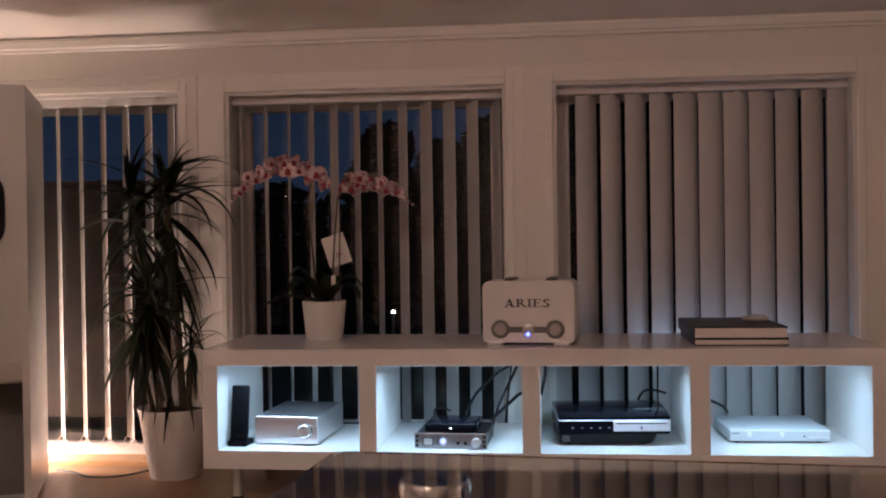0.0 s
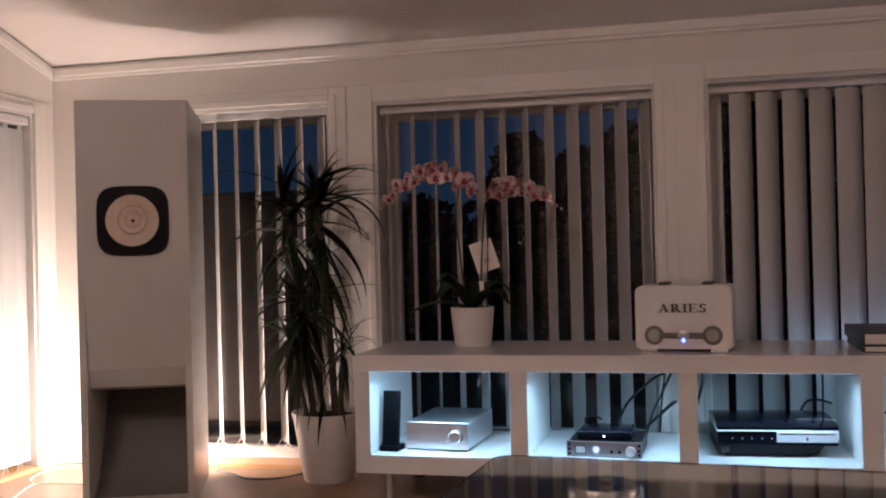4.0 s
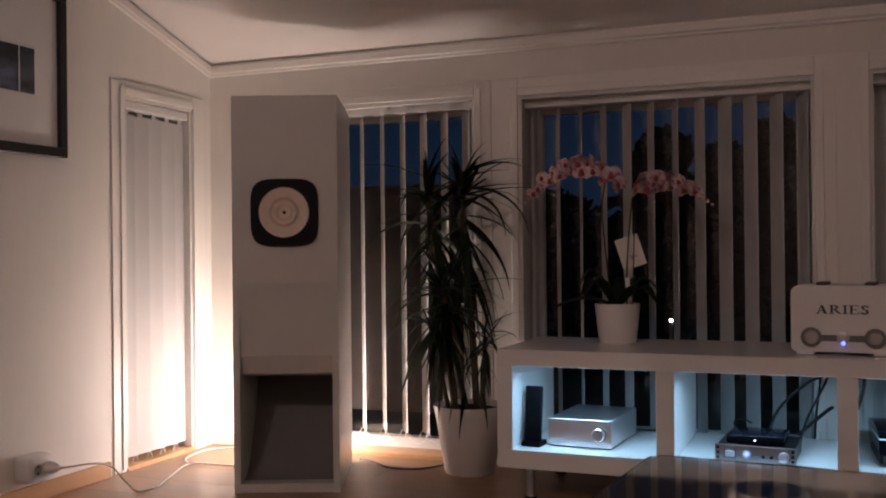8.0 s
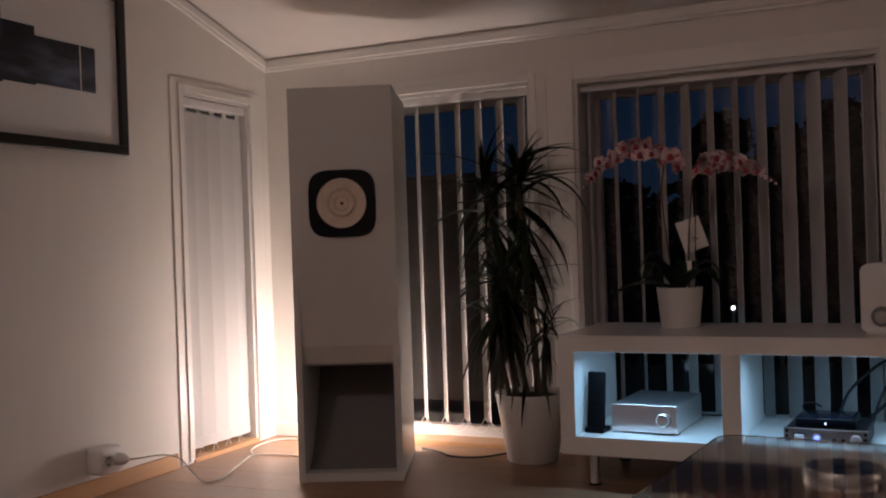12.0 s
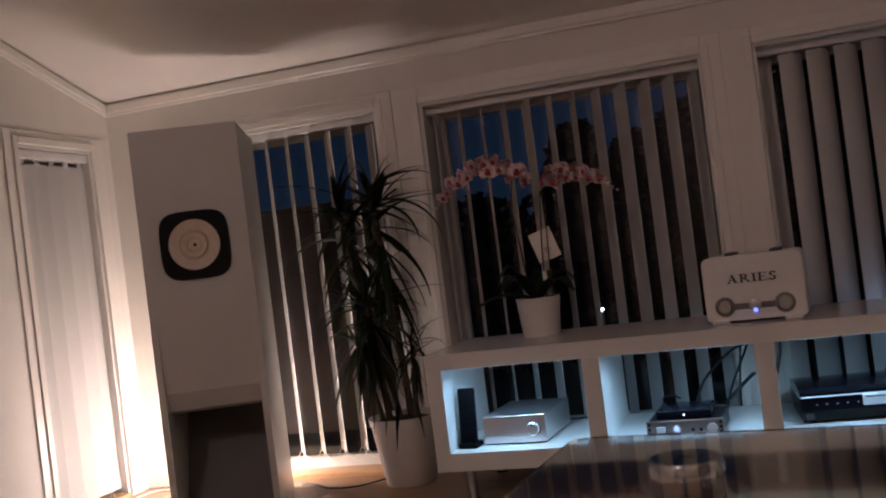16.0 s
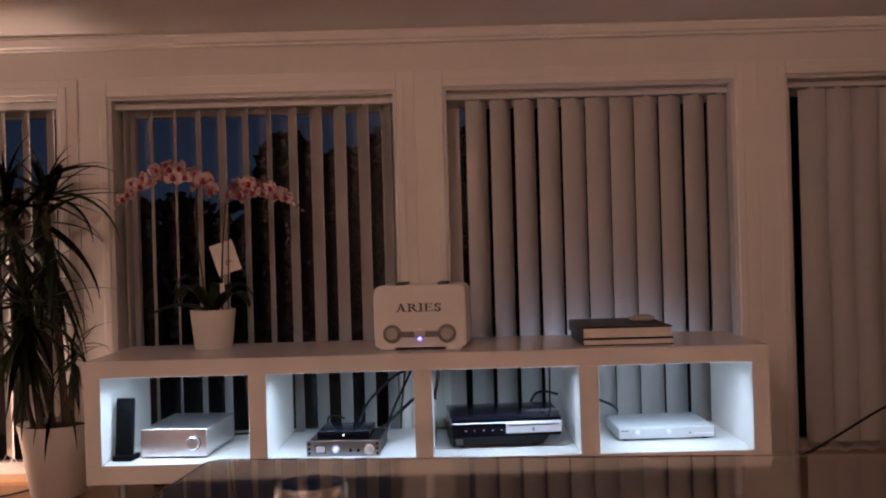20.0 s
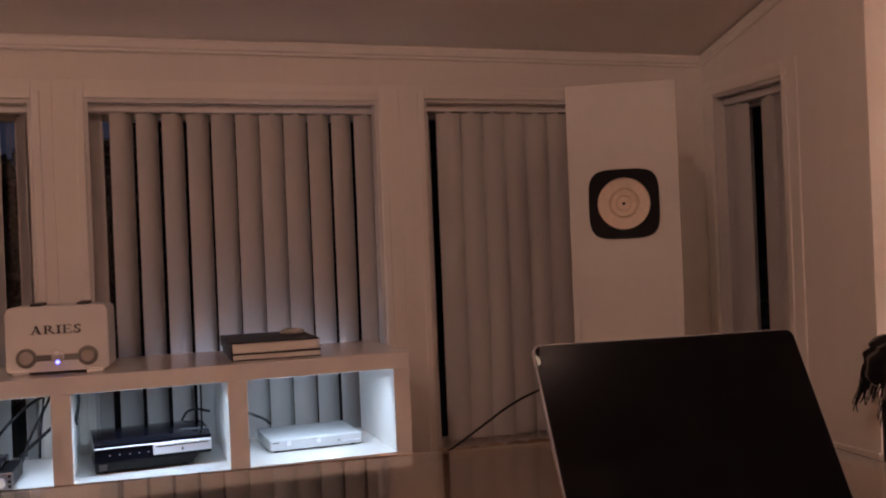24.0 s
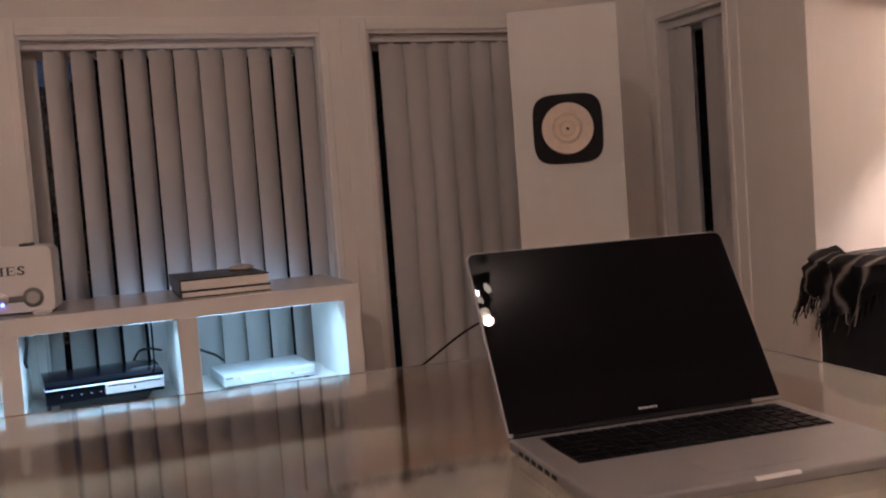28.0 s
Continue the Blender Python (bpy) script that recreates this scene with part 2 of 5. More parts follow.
def petal_material():
    """Pale pink petals mottled with crimson."""
    m = mat("pink_petal", (0.82, 0.67, 0.67), 0.55, vary=0.2, noise_scale=80, random=0.6)
    n, l = m.node_tree.nodes, m.node_tree.links
    tc, oi, no, rp, mx = (n.new("ShaderNode" + k) for k in ("TexCoord", "ObjectInfo", "TexNoise", "ValToRGB", "MixRGB"))
    off = n.new("ShaderNodeVectorMath")
    l.new(tc.outputs["Object"], off.inputs[0])
    l.new(oi.outputs["Random"], off.inputs[1])
    l.new(off.outputs[0], no.inputs["Vector"])
    no.inputs["Scale"].default_value, no.inputs["Detail"].default_value = 75, 3
    rp.color_ramp.elements[0].position, rp.color_ramp.elements[1].position = 0.49, 0.64
    l.new(no.outputs["Fac"], rp.inputs[0])
    old = n["Principled BSDF"].inputs["Base Color"].links[0].from_socket
    l.new(rp.outputs[0], mx.inputs[0])
    l.new(old, mx.inputs[1])
    mx.inputs[2].default_value = (0.40, 0.15, 0.18, 1)
    l.new(mx.outputs[0], n["Principled BSDF"].inputs["Base Color"])
    return m


M_PETAL = petal_material()
M_SLAT = slat_material()


def picture_material(name, dark, light, streak):
    """A dark blue photographic print with soft cloudy patches."""
    m = bpy.data.materials.new(name)
    m.use_nodes = True
    n, l = m.node_tree.nodes, m.node_tree.links
    b = n["Principled BSDF"]
    b.inputs["Roughness"].default_value = 0.35
    tc, no, rp = n.new("ShaderNodeTexCoord"), n.new("ShaderNodeTexNoise"), n.new("ShaderNodeValToRGB")
    mp = n.new("ShaderNodeMapping")
    mp.inputs["Scale"].default_value = streak
    no.inputs["Scale"].default_value, no.inputs["Detail"].default_value = 6, 6
    l.new(tc.outputs["Object"], mp.inputs["Vector"])
    l.new(mp.outputs[0], no.inputs["Vector"])
    rp.color_ramp.elements[0].position, rp.color_ramp.elements[0].color = 0.45, (*dark, 1)
    rp.color_ramp.elements[1].position, rp.color_ramp.elements[1].color = 0.75, (*light, 1)
    l.new(no.outputs["Fac"], rp.inputs[0])
    l.new(rp.outputs[0], b.inputs["Base Color"])
    return m


M_PRINT = picture_material("photo_print", (0.012, 0.014, 0.022), (0.16, 0.20, 0.30), (1, 1, 3))
M_CANVAS = picture_material("canvas_print", (0.62, 0.58, 0.54), (0.16, 0.14, 0.13), (1, 1, 1))

# ---- mesh helpers ----


def mesh_of(name, bm, material, smooth=False):
    me = bpy.data.meshes.new(name)
    bmesh.ops.recalc_face_normals(bm, faces=bm.faces)
    bm.to_mesh(me)
    bm.free()
    me.materials.append(material)
    if smooth:
        for p in me.polygons:
            p.use_smooth = True
        me.set_sharp_from_angle(angle=radians(38))
    return me


def part(name, bm, material, parent, label="", smooth=False, m=None):
    ob = new(name, mesh_of(name, bm, material, smooth))
    ob.parent = parent
    if m is not None:
        ob.matrix_basis = m
    if label:
        ob["label"] = label
    return ob


def thing(name, m, label, category, group="", kind=""):
    ob = new(name)
    ob.empty_display_size = 0.05
    ob.matrix_basis = m
    return tagged(ob, label, category, group, kind)


def box(bm, x0, x1, y0, y1, z0, z1, bevel=0.0, seg=1):
    vs = [bm.verts.new((x, y, z)) for x in (x0, x1) for y in (y0, y1) for z in (z0, z1)]
    fs = [bm.faces.new([vs[i] for i in f]) for f in
          ((0, 1, 3, 2), (4, 6, 7, 5), (0, 4, 5, 1), (2, 3, 7, 6), (0, 2, 6, 4), (1, 5, 7, 3))]
    if bevel:
        bmesh.ops.bevel(bm, geom=list({e for f in fs for e in f.edges}), offset=bevel, segments=seg, affect="EDGES", profile=0.5)
    return bm


def cube(x0, x1, y0, y1, z0, z1, bevel=0.0, seg=1):
    return box(bmesh.new(), x0, x1, y0, y1, z0, z1, bevel, seg)


def lathe(profile, seg=24, centre=(0, 0, 0), axis="Z", close=True):
    """A turned body from (radius, height) pairs about an axis through centre."""
    bm = bmesh.new()
    rings = []
    for r, h in profile:
        ring = []
        for i in range(seg):
            a = 2 * math.pi * i / seg
            p = (r * math.cos(a), r * math.sin(a), h)
            if axis == "Y":
                p = (p[0], -h, p[1])
            elif axis == "X":
                p = (h, p[0], p[1])
            ring.append(bm.verts.new(Vector(p) + Vector(centre)))
        rings.append(ring)
    for a, b in zip(rings, rings[1:]):
        for i in range(seg):
            bm.faces.new((a[i], a[(i + 1) % seg], b[(i + 1) % seg], b[i]))
    if close:
        bm.faces.new(rings[0][::-1])
        bm.faces.new(rings[-1])
    return bm


def tube(points, radius, seg=8, taper=1.0, bm=None, smooth=True):
    """A round cable or stem along a smooth line through the points."""
    pts = [Vector(p) for p in points]
    line = []
    if smooth and len(pts) > 2:
        ext = [2 * pts[0] - pts[1], *pts, 2 * pts[-1] - pts[-2]]
        for a, b, c, d in zip(ext, ext[1:], ext[2:], ext[3:]):
            for k in range(6):
                t = k / 6
                line.append(0.5 * (2 * b + (c - a) * t + (2 * a - 5 * b + 4 * c - d) * t * t + (3 * b - a - 3 * c + d) * t ** 3))
        line.append(pts[-1])
    else:
        line = pts
    bm = bm or bmesh.new()
    rings = []
    for i, p in enumerate(line):
        d = (line[min(i + 1, len(line) - 1)] - line[max(i - 1, 0)]).normalized()
        u = d.cross(Vector((0, 0, 1)) if abs(d.z) < 0.95 else Vector((1, 0, 0))).normalized()
        v = d.cross(u)
        r = radius * (1 + (taper - 1) * i / (len(line) - 1))
        rings.append([bm.verts.new(p + r * (math.cos(2 * math.pi * k / seg) * u + math.sin(2 * math.pi * k / seg) * v)) for k in range(seg)])
    for a, b in zip(rings, rings[1:]):
        for k in range(seg):
            bm.faces.new((a[k], a[(k + 1) % seg], b[(k + 1) % seg], b[k]))
    bm.faces.new(rings[0][::-1])
    bm.faces.new(rings[-1])
    return bm


def prism(outline, y0, y1):
    """An x-z outline pushed from y0 to y1."""
    bm = bmesh.new()
    a = [bm.verts.new((x, y0, z)) for x, z in outline]
    b = [bm.verts.new((x, y1, z)) for x, z in outline]
    n = len(outline)
    for i in range(n):
        bm.faces.new((a[i], a[(i + 1) % n], b[(i + 1) % n], b[i]))
    bm.faces.new(a[::-1])
    bm.faces.new(b)
    return bm


def squircle(r, power, n=48):
    out = []
    for i in range(n):
        a = 2 * math.pi * i / n
        c, s = math.cos(a), math.sin(a)
        out.append((r * math.copysign(abs(c) ** (2 / power), c), r * math.copysign(abs(s) ** (2 / power), s)))
    return out


# ---- shell of the room ----
XL, XR, YN, YS, XE = -2.33, 2.375, 2.94, -3.6, 4.6
ZW, SLOPE, RIDGE = 1.488, 0.287, -1.7
YC = 2.06


def ceil_z(y):
    return ZW + SLOPE * (YN - y) if y > RIDGE else ZW + SLOPE * (YN - RIDGE) - SLOPE * (RIDGE - y)


WINDOWS = ((-2.03, -1.226, 0.010, 1.293), (-1.066, -0.105, 0.09, 1.283), (0.051, 1.030, 0.09, 1.288), (1.198, 1.99, 0.010, 1.299))
ZTOP = 1.30


def wall(name, boxes, label):
    bm = bmesh.new()
    for b in boxes:
        box(bm, *b)
    return tagged(new(name, mesh_of(name, bm, M_WALL)), label, "wall", kind="structure")


T = 0.16
north = []
xs = [XL - T] + [v for w in WINDOWS for v in w[:2]] + [XR + T]
for a, b in zip(xs[::2], xs[1::2]):
    north.append((a, b, YN, YN + T, 0, ZTOP))
north.append((XL - T, XR + T, YN, YN + T, ZTOP, ZW + 0.2))
for a, b, z, top in WINDOWS:
    north.append((a, b, YN, YN + T, 0, z))
    north.append((a, b, YN, YN + T, top, ZTOP))
wall("wall_north", north, "matt off-white painted wall pierced by four tall windows")
LW0, LW1, RW0, RW1 = 2.425, 2.815, 2.455, 2.872


def gable(name, x0, x1, lo, hi, z0, z1, y_end, label):
    """A side wall with one tall opening, its top following the slope of the ceiling."""
    bm = bmesh.new()

    def slab(y0, y1, za, zb0, zb1):
        vs = [bm.verts.new((x, y, z)) for x in (x0, x1) for y, z in ((y0, za), (y1, za), (y1, zb1), (y0, zb0))]
        for f in ((3, 2, 1, 0), (4, 5, 6, 7), (0, 1, 5, 4), (1, 2, 6, 5), (2, 3, 7, 6), (3, 0, 4, 7)):
            bm.faces.new([vs[i] for i in f])

    up = 0.12
    slab(hi, YN, 0, ceil_z(hi) + up, ceil_z(YN) + up)
    slab(lo, hi, z1, ceil_z(lo) + up, ceil_z(hi) + up)
    if z0 > 0:
        slab(lo, hi, 0, z0, z0)
    if y_end < RIDGE:
        slab(RIDGE, lo, 0, ceil_z(RIDGE) + up, ceil_z(lo) + up)
        slab(y_end, RIDGE, 0, ceil_z(y_end) + up, ceil_z(RIDGE) + up)
    else:
        slab(y_end, lo, 0, ceil_z(y_end) + up, ceil_z(lo) + up)
    return tagged(new(name, mesh_of(name, bm, M_WALL)), label, "wall", kind="structure")


gable("wall_west", XL - T, XL, LW0, LW1, 0.010, 1.298, YS, "matt off-white side wall under the sloping ceiling")
gable("wall_east", XR, XR + T, RW0, RW1, 0.010, 1.318, YC, "matt off-white side wall ending in a corner")


def slope_wall(name, x0, x1, y0, y1, label):
    bm = cube(x0, x1, y0, y1, 0, 1)
    for v in bm.verts:
        if v.co.z > 0.5:
            v.co.z = ceil_z(v.co.y) + 0.12
    return tagged(new(name, mesh_of(name, bm, M_WALL)), label, "wall", kind="structure")


slope_wall("wall_alcove", XR + T, XE + T, YC, YC + T, "matt off-white wall washed by warm lamplight")
slope_wall("wall_far_east", XE, XE + T, YS, YC, "plain off-white end wall of the room")
slope_wall("wall_south", XL - T, XE + T, YS - T, YS, "plain off-white wall behind the seating")

bm = bmesh.new()
for ya, yb in ((YN + T, RIDGE), (RIDGE, YS - T)):
    vs = [bm.verts.new((x, y, ceil_z(y) + d)) for d in (0, 0.1) for x, y in ((XL - T, ya), (XE + T, ya), (XE + T, yb), (XL - T, yb))]
    for f in ((0, 1, 2, 3), (7, 6, 5, 4), (0, 4, 5, 1), (1, 5, 6, 2), (2, 6, 7, 3), (3, 7, 4, 0)):
        bm.faces.new([vs[i] for i in f])
tagged(new("ceiling", mesh_of("ceiling", bm, M_CEIL)), "smooth off-white painted ceiling sloping up into the room", "ceiling", kind="structure")

# crown moulding: two steps along the back wall and up both side walls
bm = bmesh.new()
prof = ((0.0, -0.046), (0.006, -0.046), (0.010, -0.042), (0.010, -0.036), (0.016, -0.030), (0.018, -0.008), (0.014, -0.003), (0.0, 0.0))
for side in (None, XL, XR):
    ends = ((XL, YN), (XR, YN)) if side is None else ((side, YN), (side, YC if side == XR else RIDGE))
    rows = []
    for x, y in ends:
        row = []
        for o, h in prof:
            px, py = (x, y - o) if side is None else (x + (o if side == XL else -o), y)
            row.append(bm.verts.new((px, py, ceil_z(y) + h - 0.004)))
        rows.append(row)
    for i in range(len(prof) - 1):
        bm.faces.new((rows[0][i], rows[0][i + 1], rows[1][i + 1], rows[1][i]))
tagged(new("crown_moulding", mesh_of("crown_moulding", bm, M_TRIM)), "narrow white stepped crown moulding under the ceiling", "moulding", kind="structure")

bm = bmesh.new()
for y0, y1 in ((YS, LW0 - 0.09),):
    box(bm, XL, XL + 0.014, y0, y1, 0, 0.052, 0.002)
tagged(new("baseboard", mesh_of("baseboard", bm, M_OAKTRIM)), "low oak baseboard along the side wall", "baseboard", kind="structure")
bm = bmesh.new()
for a, b in ((XL, -2.10), (-1.16, -1.14), (-0.03, -0.02), (1.035, 1.10), (2.06, XR)):
    box(bm, a, b, YN - 0.012, YN, 0, 0.05, 0.002)
box(bm, XR - 0.012, XR, YC, RW0 - 0.09, 0, 0.06, 0.002)
box(bm, XR + 0.0, XE, YC - 0.012, YC, 0, 0.06, 0.002)
tagged(new("baseboard", mesh_of("baseboard", bm, M_TRIM)), "white painted baseboard below the windows", "baseboard", kind="structure")

# ---- windows: trim, sash, pane ----


def window(name, width, z0, z1, m, wide_l, wide_r, trim_z, label, sill=None):
    """Local frame: x along the wall, y into the wall, the wall face at y 0."""
    w = thing(name, m, label, "window", kind="structure")
    p = 0.006
    part("trim", cube(-wide_l, 0, -p, 0, 0.0, trim_z, 0.002), M_TRIM, w)
    part("trim", cube(width, width + wide_r, -p, 0, 0.0, trim_z, 0.002), M_TRIM, w)
    part("trim", cube(0, width, -p, 0, z1, trim_z, 0.002), M_TRIM, w)
    lip = 0.026
    for a, b, za, zb in ((-lip, 0, z0, z1 + lip), (width, width + lip, z0, z1 + lip), (0, width, z1, z1 + lip)):
        part("trim_lip", cube(a + 0.0005, b - 0.0005, -p - 0.006, -p - 0.0002, za, zb, 0.0025, 2), M_TRIM, w)
    d = 0.150
    bm = bmesh.new()
    for a, b, za, zb in ((0, 0.012, z0, z1), (width - 0.012, width, z0, z1), (0.012, width - 0.012, z1 - 0.012, z1)):
        box(bm, a, b, 0.0, d, za, zb)
    part("window_lining", bm, M_FRAME, w)
    part("window_sill", cube(0.0, width, -0.010, d, z0 - 0.016, z0 + 0.004, 0.003), sill or M_FRAME, w)
    s = 0.045
    bm = bmesh.new()
    for a, b, za, zb in ((0.012, 0.012 + s, z0, z1 - 0.012), (width - 0.012 - s, width - 0.012, z0, z1 - 0.012),
                         (0.012 + s, width - 0.012 - s, z0, z0 + s), (0.012 + s, width - 0.012 - s, z1 - 0.012 - s, z1 - 0.012)):
        box(bm, a, b, 0.105, 0.145, za, zb, 0.003)
    sash = part("window_frame", bm, M_FRAME, w)
    pane = part("pane", cube(0.012 + s, width - 0.012 - s, 0.122, 0.126, z0 + s, z1 - 0.012 - s), M_GLASS, sash)
    pane.visible_shadow = False
    return w


for i, (a, b, z, top) in enumerate(WINDOWS):
    window("window_%d" % (i + 1), b - a, z, top, pose(a, YN, 0), (0.06, 0.0960, 0.0945, 0.0950)[i], (0.062, 0.062, 0.0740, 0.062)[i], 1.345,
           "tall white-framed window with dusk outside behind vertical blinds", M_OAKTRIM if i in (0, 3) else None)
window("window_5", LW1 - LW0, 0.010, 1.298, pose(XL, LW0, 0, 0, 0, 90), 0.065, 0.075, 1.345, "narrow floor-length white-framed window behind a closed blind", M_OAKTRIM)
window("window_6", RW1 - RW0, 0.010, 1.318, pose(XR, RW1, 0, 0, 0, -90), 0.062, 0.075, 1.375, "narrow floor-length white-framed window with a part-open blind", M_OAKTRIM)

# ---- vertical blinds ----


def slat_mesh(height, gap, width=0.089, bow=0.011):
    bm = bmesh.new()
    cols = []
    for face in (1, -1):
        for k in range(7):
            u = k / 6 - 0.5
            y = -bow * (1 - 4 * u * u) + 0.0006 * face
            cols.append([bm.verts.new((u * width, y, z)) for z in (0.0, height * 0.33, height * 0.66, height)])
    for base in (0, 7):
        for k in range(6):
            for r in range(3):
                a, b = cols[base + k], cols[base + k + 1]
                bm.faces.new((a[r], b[r], b[r + 1], a[r + 1]))
    for a, b in ((cols[0], cols[7]), (cols[6], cols[13])):
        for r in range(3):
            bm.faces.new((a[r], a[r + 1], b[r + 1], b[r]))
    for r in (0, 3):
        for k in range(6):
            bm.faces.new((cols[k][r], cols[k + 1][r], cols[8 + k][r], cols[7 + k][r]))
    box(bm, -0.011, 0.011, -bow + 0.001, -bow + 0.005, height, height + gap + 0.001)
    box(bm, -0.040, 0.040, -0.003, 0.000, 0.006, 0.038)
    return mesh_of("slat", bm, M_SLAT, True)


def blind(m, width, z0, z1, turns, offset, pitch, label, chain=True, gap=0.006, bow=0.011, y=0.058, xs=None):
    """Local frame as for the window. turns: each slat's turn from the wall plane, in degrees."""
    b = thing("vertical_blind", m, label, "blind", "vertical blinds")
    rail = cube(0.004, width - 0.004, y - 0.02, y + 0.02, z1 - 0.039, z1 - 0.009, 0.003)
    part("headrail", rail, M_RAIL, b)
    h = z1 - 0.038 - gap - z0
    me = slat_mesh(h, gap, 0.089, bow)
    xs = xs or [offset + pitch * i for i in range(len(turns))]
    for x, turn in zip(xs, turns):
        s = new("slat", me)
        s.parent = b
        s.matrix_basis = pose(x, y, z0, 0, 0, turn)
    if chain:
        for front in (-1, 1):
            ends = [Vector((x + front * 0.038 * math.cos(radians(t)), y + front * 0.038 * math.sin(radians(t)), z0 + 0.004)) for x, t in zip(xs, turns)]
            run = [ends[0]]
            for p, q in zip(ends, ends[1:]):
                run += [p.lerp(q, u) - Vector((0, 0, sag)) for u, sag in ((0.22, 0.026), (0.5, 0.038), (0.78, 0.026))] + [q]
            if len(run) > 2:
                part("bead_chain", tube(run, 0.0016, 5), M_WHITEPL, b, "white bead chain linking the slats")
    return b


rnd = random.Random(4)
turns = [126 + rnd.uniform(-3, 3) for _ in range(9)]
blind(pose(WINDOWS[0][0], YN, 0), WINDOWS[0][1] - WINDOWS[0][0], 0.080, WINDOWS[0][3], turns, 0.085, 0.083, "pale grey vertical blind with its slats turned open", bow=0.004)
turns = [96, 112, 108, 114, 119, 113, 110, 117, 123, 122, 119, 111]
blind(pose(WINDOWS[1][0], YN, 0), WINDOWS[1][1] - WINDOWS[1][0], 0.10, WINDOWS[1][3], turns, 0.045, 0.0800, "pale grey vertical blind with its slats turned open", bow=0.004)
turns = [35, 36, 34, 30, 23, 19, 17, 17, 23, 26, 25]
blind(pose(WINDOWS[2][0], YN, 0), WINDOWS[2][1] - WINDOWS[2][0], 0.10, WINDOWS[2][3], turns, 0.113, 0.0825, "pale grey vertical blind, nearly closed, with dark slits", bow=0.012)
turns = [-13, -10, -15, -11, -14, -10, -13, -12]
blind(pose(WINDOWS[3][0], YN, 0), WINDOWS[3][1] - WINDOWS[3][0], 0.055, WINDOWS[3][3], turns, 0.112, 0.0875, "pale grey vertical blind drawn shut", bow=0.016)
turns = [178, 177, 178, 177, 178]
blind(pose(XL, LW0, 0, 0, 0, 90), LW1 - LW0, 0.035, 1.293, turns, 0.048, 0.0765, "pale grey narrow vertical blind, closed and glowing in lamplight", True, 0.018, 0.003, 0.028)
blind(pose(XR, RW1, 0, 0, 0, -90), RW1 - RW0, 0.035, 1.313, [14, 14, 12, 13], 0, 0, "pale grey narrow vertical blind with a dark gap between slats", True, xs=(0.034, 0.089, 0.274, 0.352))

# ---- low media bench with four lit bays ----
bench = thing("media_bench", pose(0, 2.45, 0, 0, 0, -1.0) @ pose(0, -2.45, 0), "long glossy white low media bench with four lit open bays", "media bench")
BX0, BX1, BY0, BY1, BZ0, BZ1 = -1.0, 0.95, 2.45, 2.905, 0.100, 0.452
ZS = 0.155
part("top_panel", cube(BX0, BX1, BY0, BY1, 0.404, BZ1, 0.0004), M_LACQ, bench)
part("bottom_panel", cube(BX0, BX1, BY0, BY1, BZ0, ZS, 0.0015), M_LACQ, bench)
for a, b in ((BX0, BAYS[0][0]), (BAYS[3][1], BX1)):
    part("side_panel", cube(a, b, BY0, BY1, ZS, 0.404, 0.001), M_BAY, bench)
for (_, a), (b, _) in zip(BAYS, BAYS[1:]):
    part("divider", cube(a, b, BY0 + 0.001, BY1, ZS, 0.404, 0.001), M_BAY, bench)
for x in (-0.918, -0.02, 0.87):
    for y in (2.515, 2.86):
        leg = part("leg", lathe(((0.015, 0.006), (0.0135, 0.010), (0.0135, BZ0)), 16, (x, y, 0)), M_STEEL, bench, smooth=True)
        part("foot", lathe(((0.018, 0.0), (0.018, 0.006)), 16, (x, y, 0)), M_RUBBER, leg)
for a, b in BAYS:
    part("led_strip", cube(a + 0.01, b - 0.01, BY0 + 0.004, BY0 + 0.012, 0.4033, 0.4039), M_STRIP, bench, "cold white LED strip under the top")
    lamp("bay_light", "AREA", look(((a + b) / 2, BY0 + 0.034, 0.399), ((a + b) / 2, BY0 + 0.100, 0.155)), 1.40 if b < 0 else 1.02, COOL, b - a - 0.11, 0.03, 140)
part("led_strip", cube(0.30, 0.90, BY1 + 0.001, BY1 + 0.006, 0.352, 0.358), M_STRIP, bench, "cold white LED strip behind the bench")
lamp("back_light", "AREA", look((0.60, BY1 + 0.010, 0.364), (0.60, BY1 + 0.035, 0.60)), 0.20, (0.45, 0.66, 1.0), 0.60, 0.008)

# ---- tall white horn loudspeakers ----


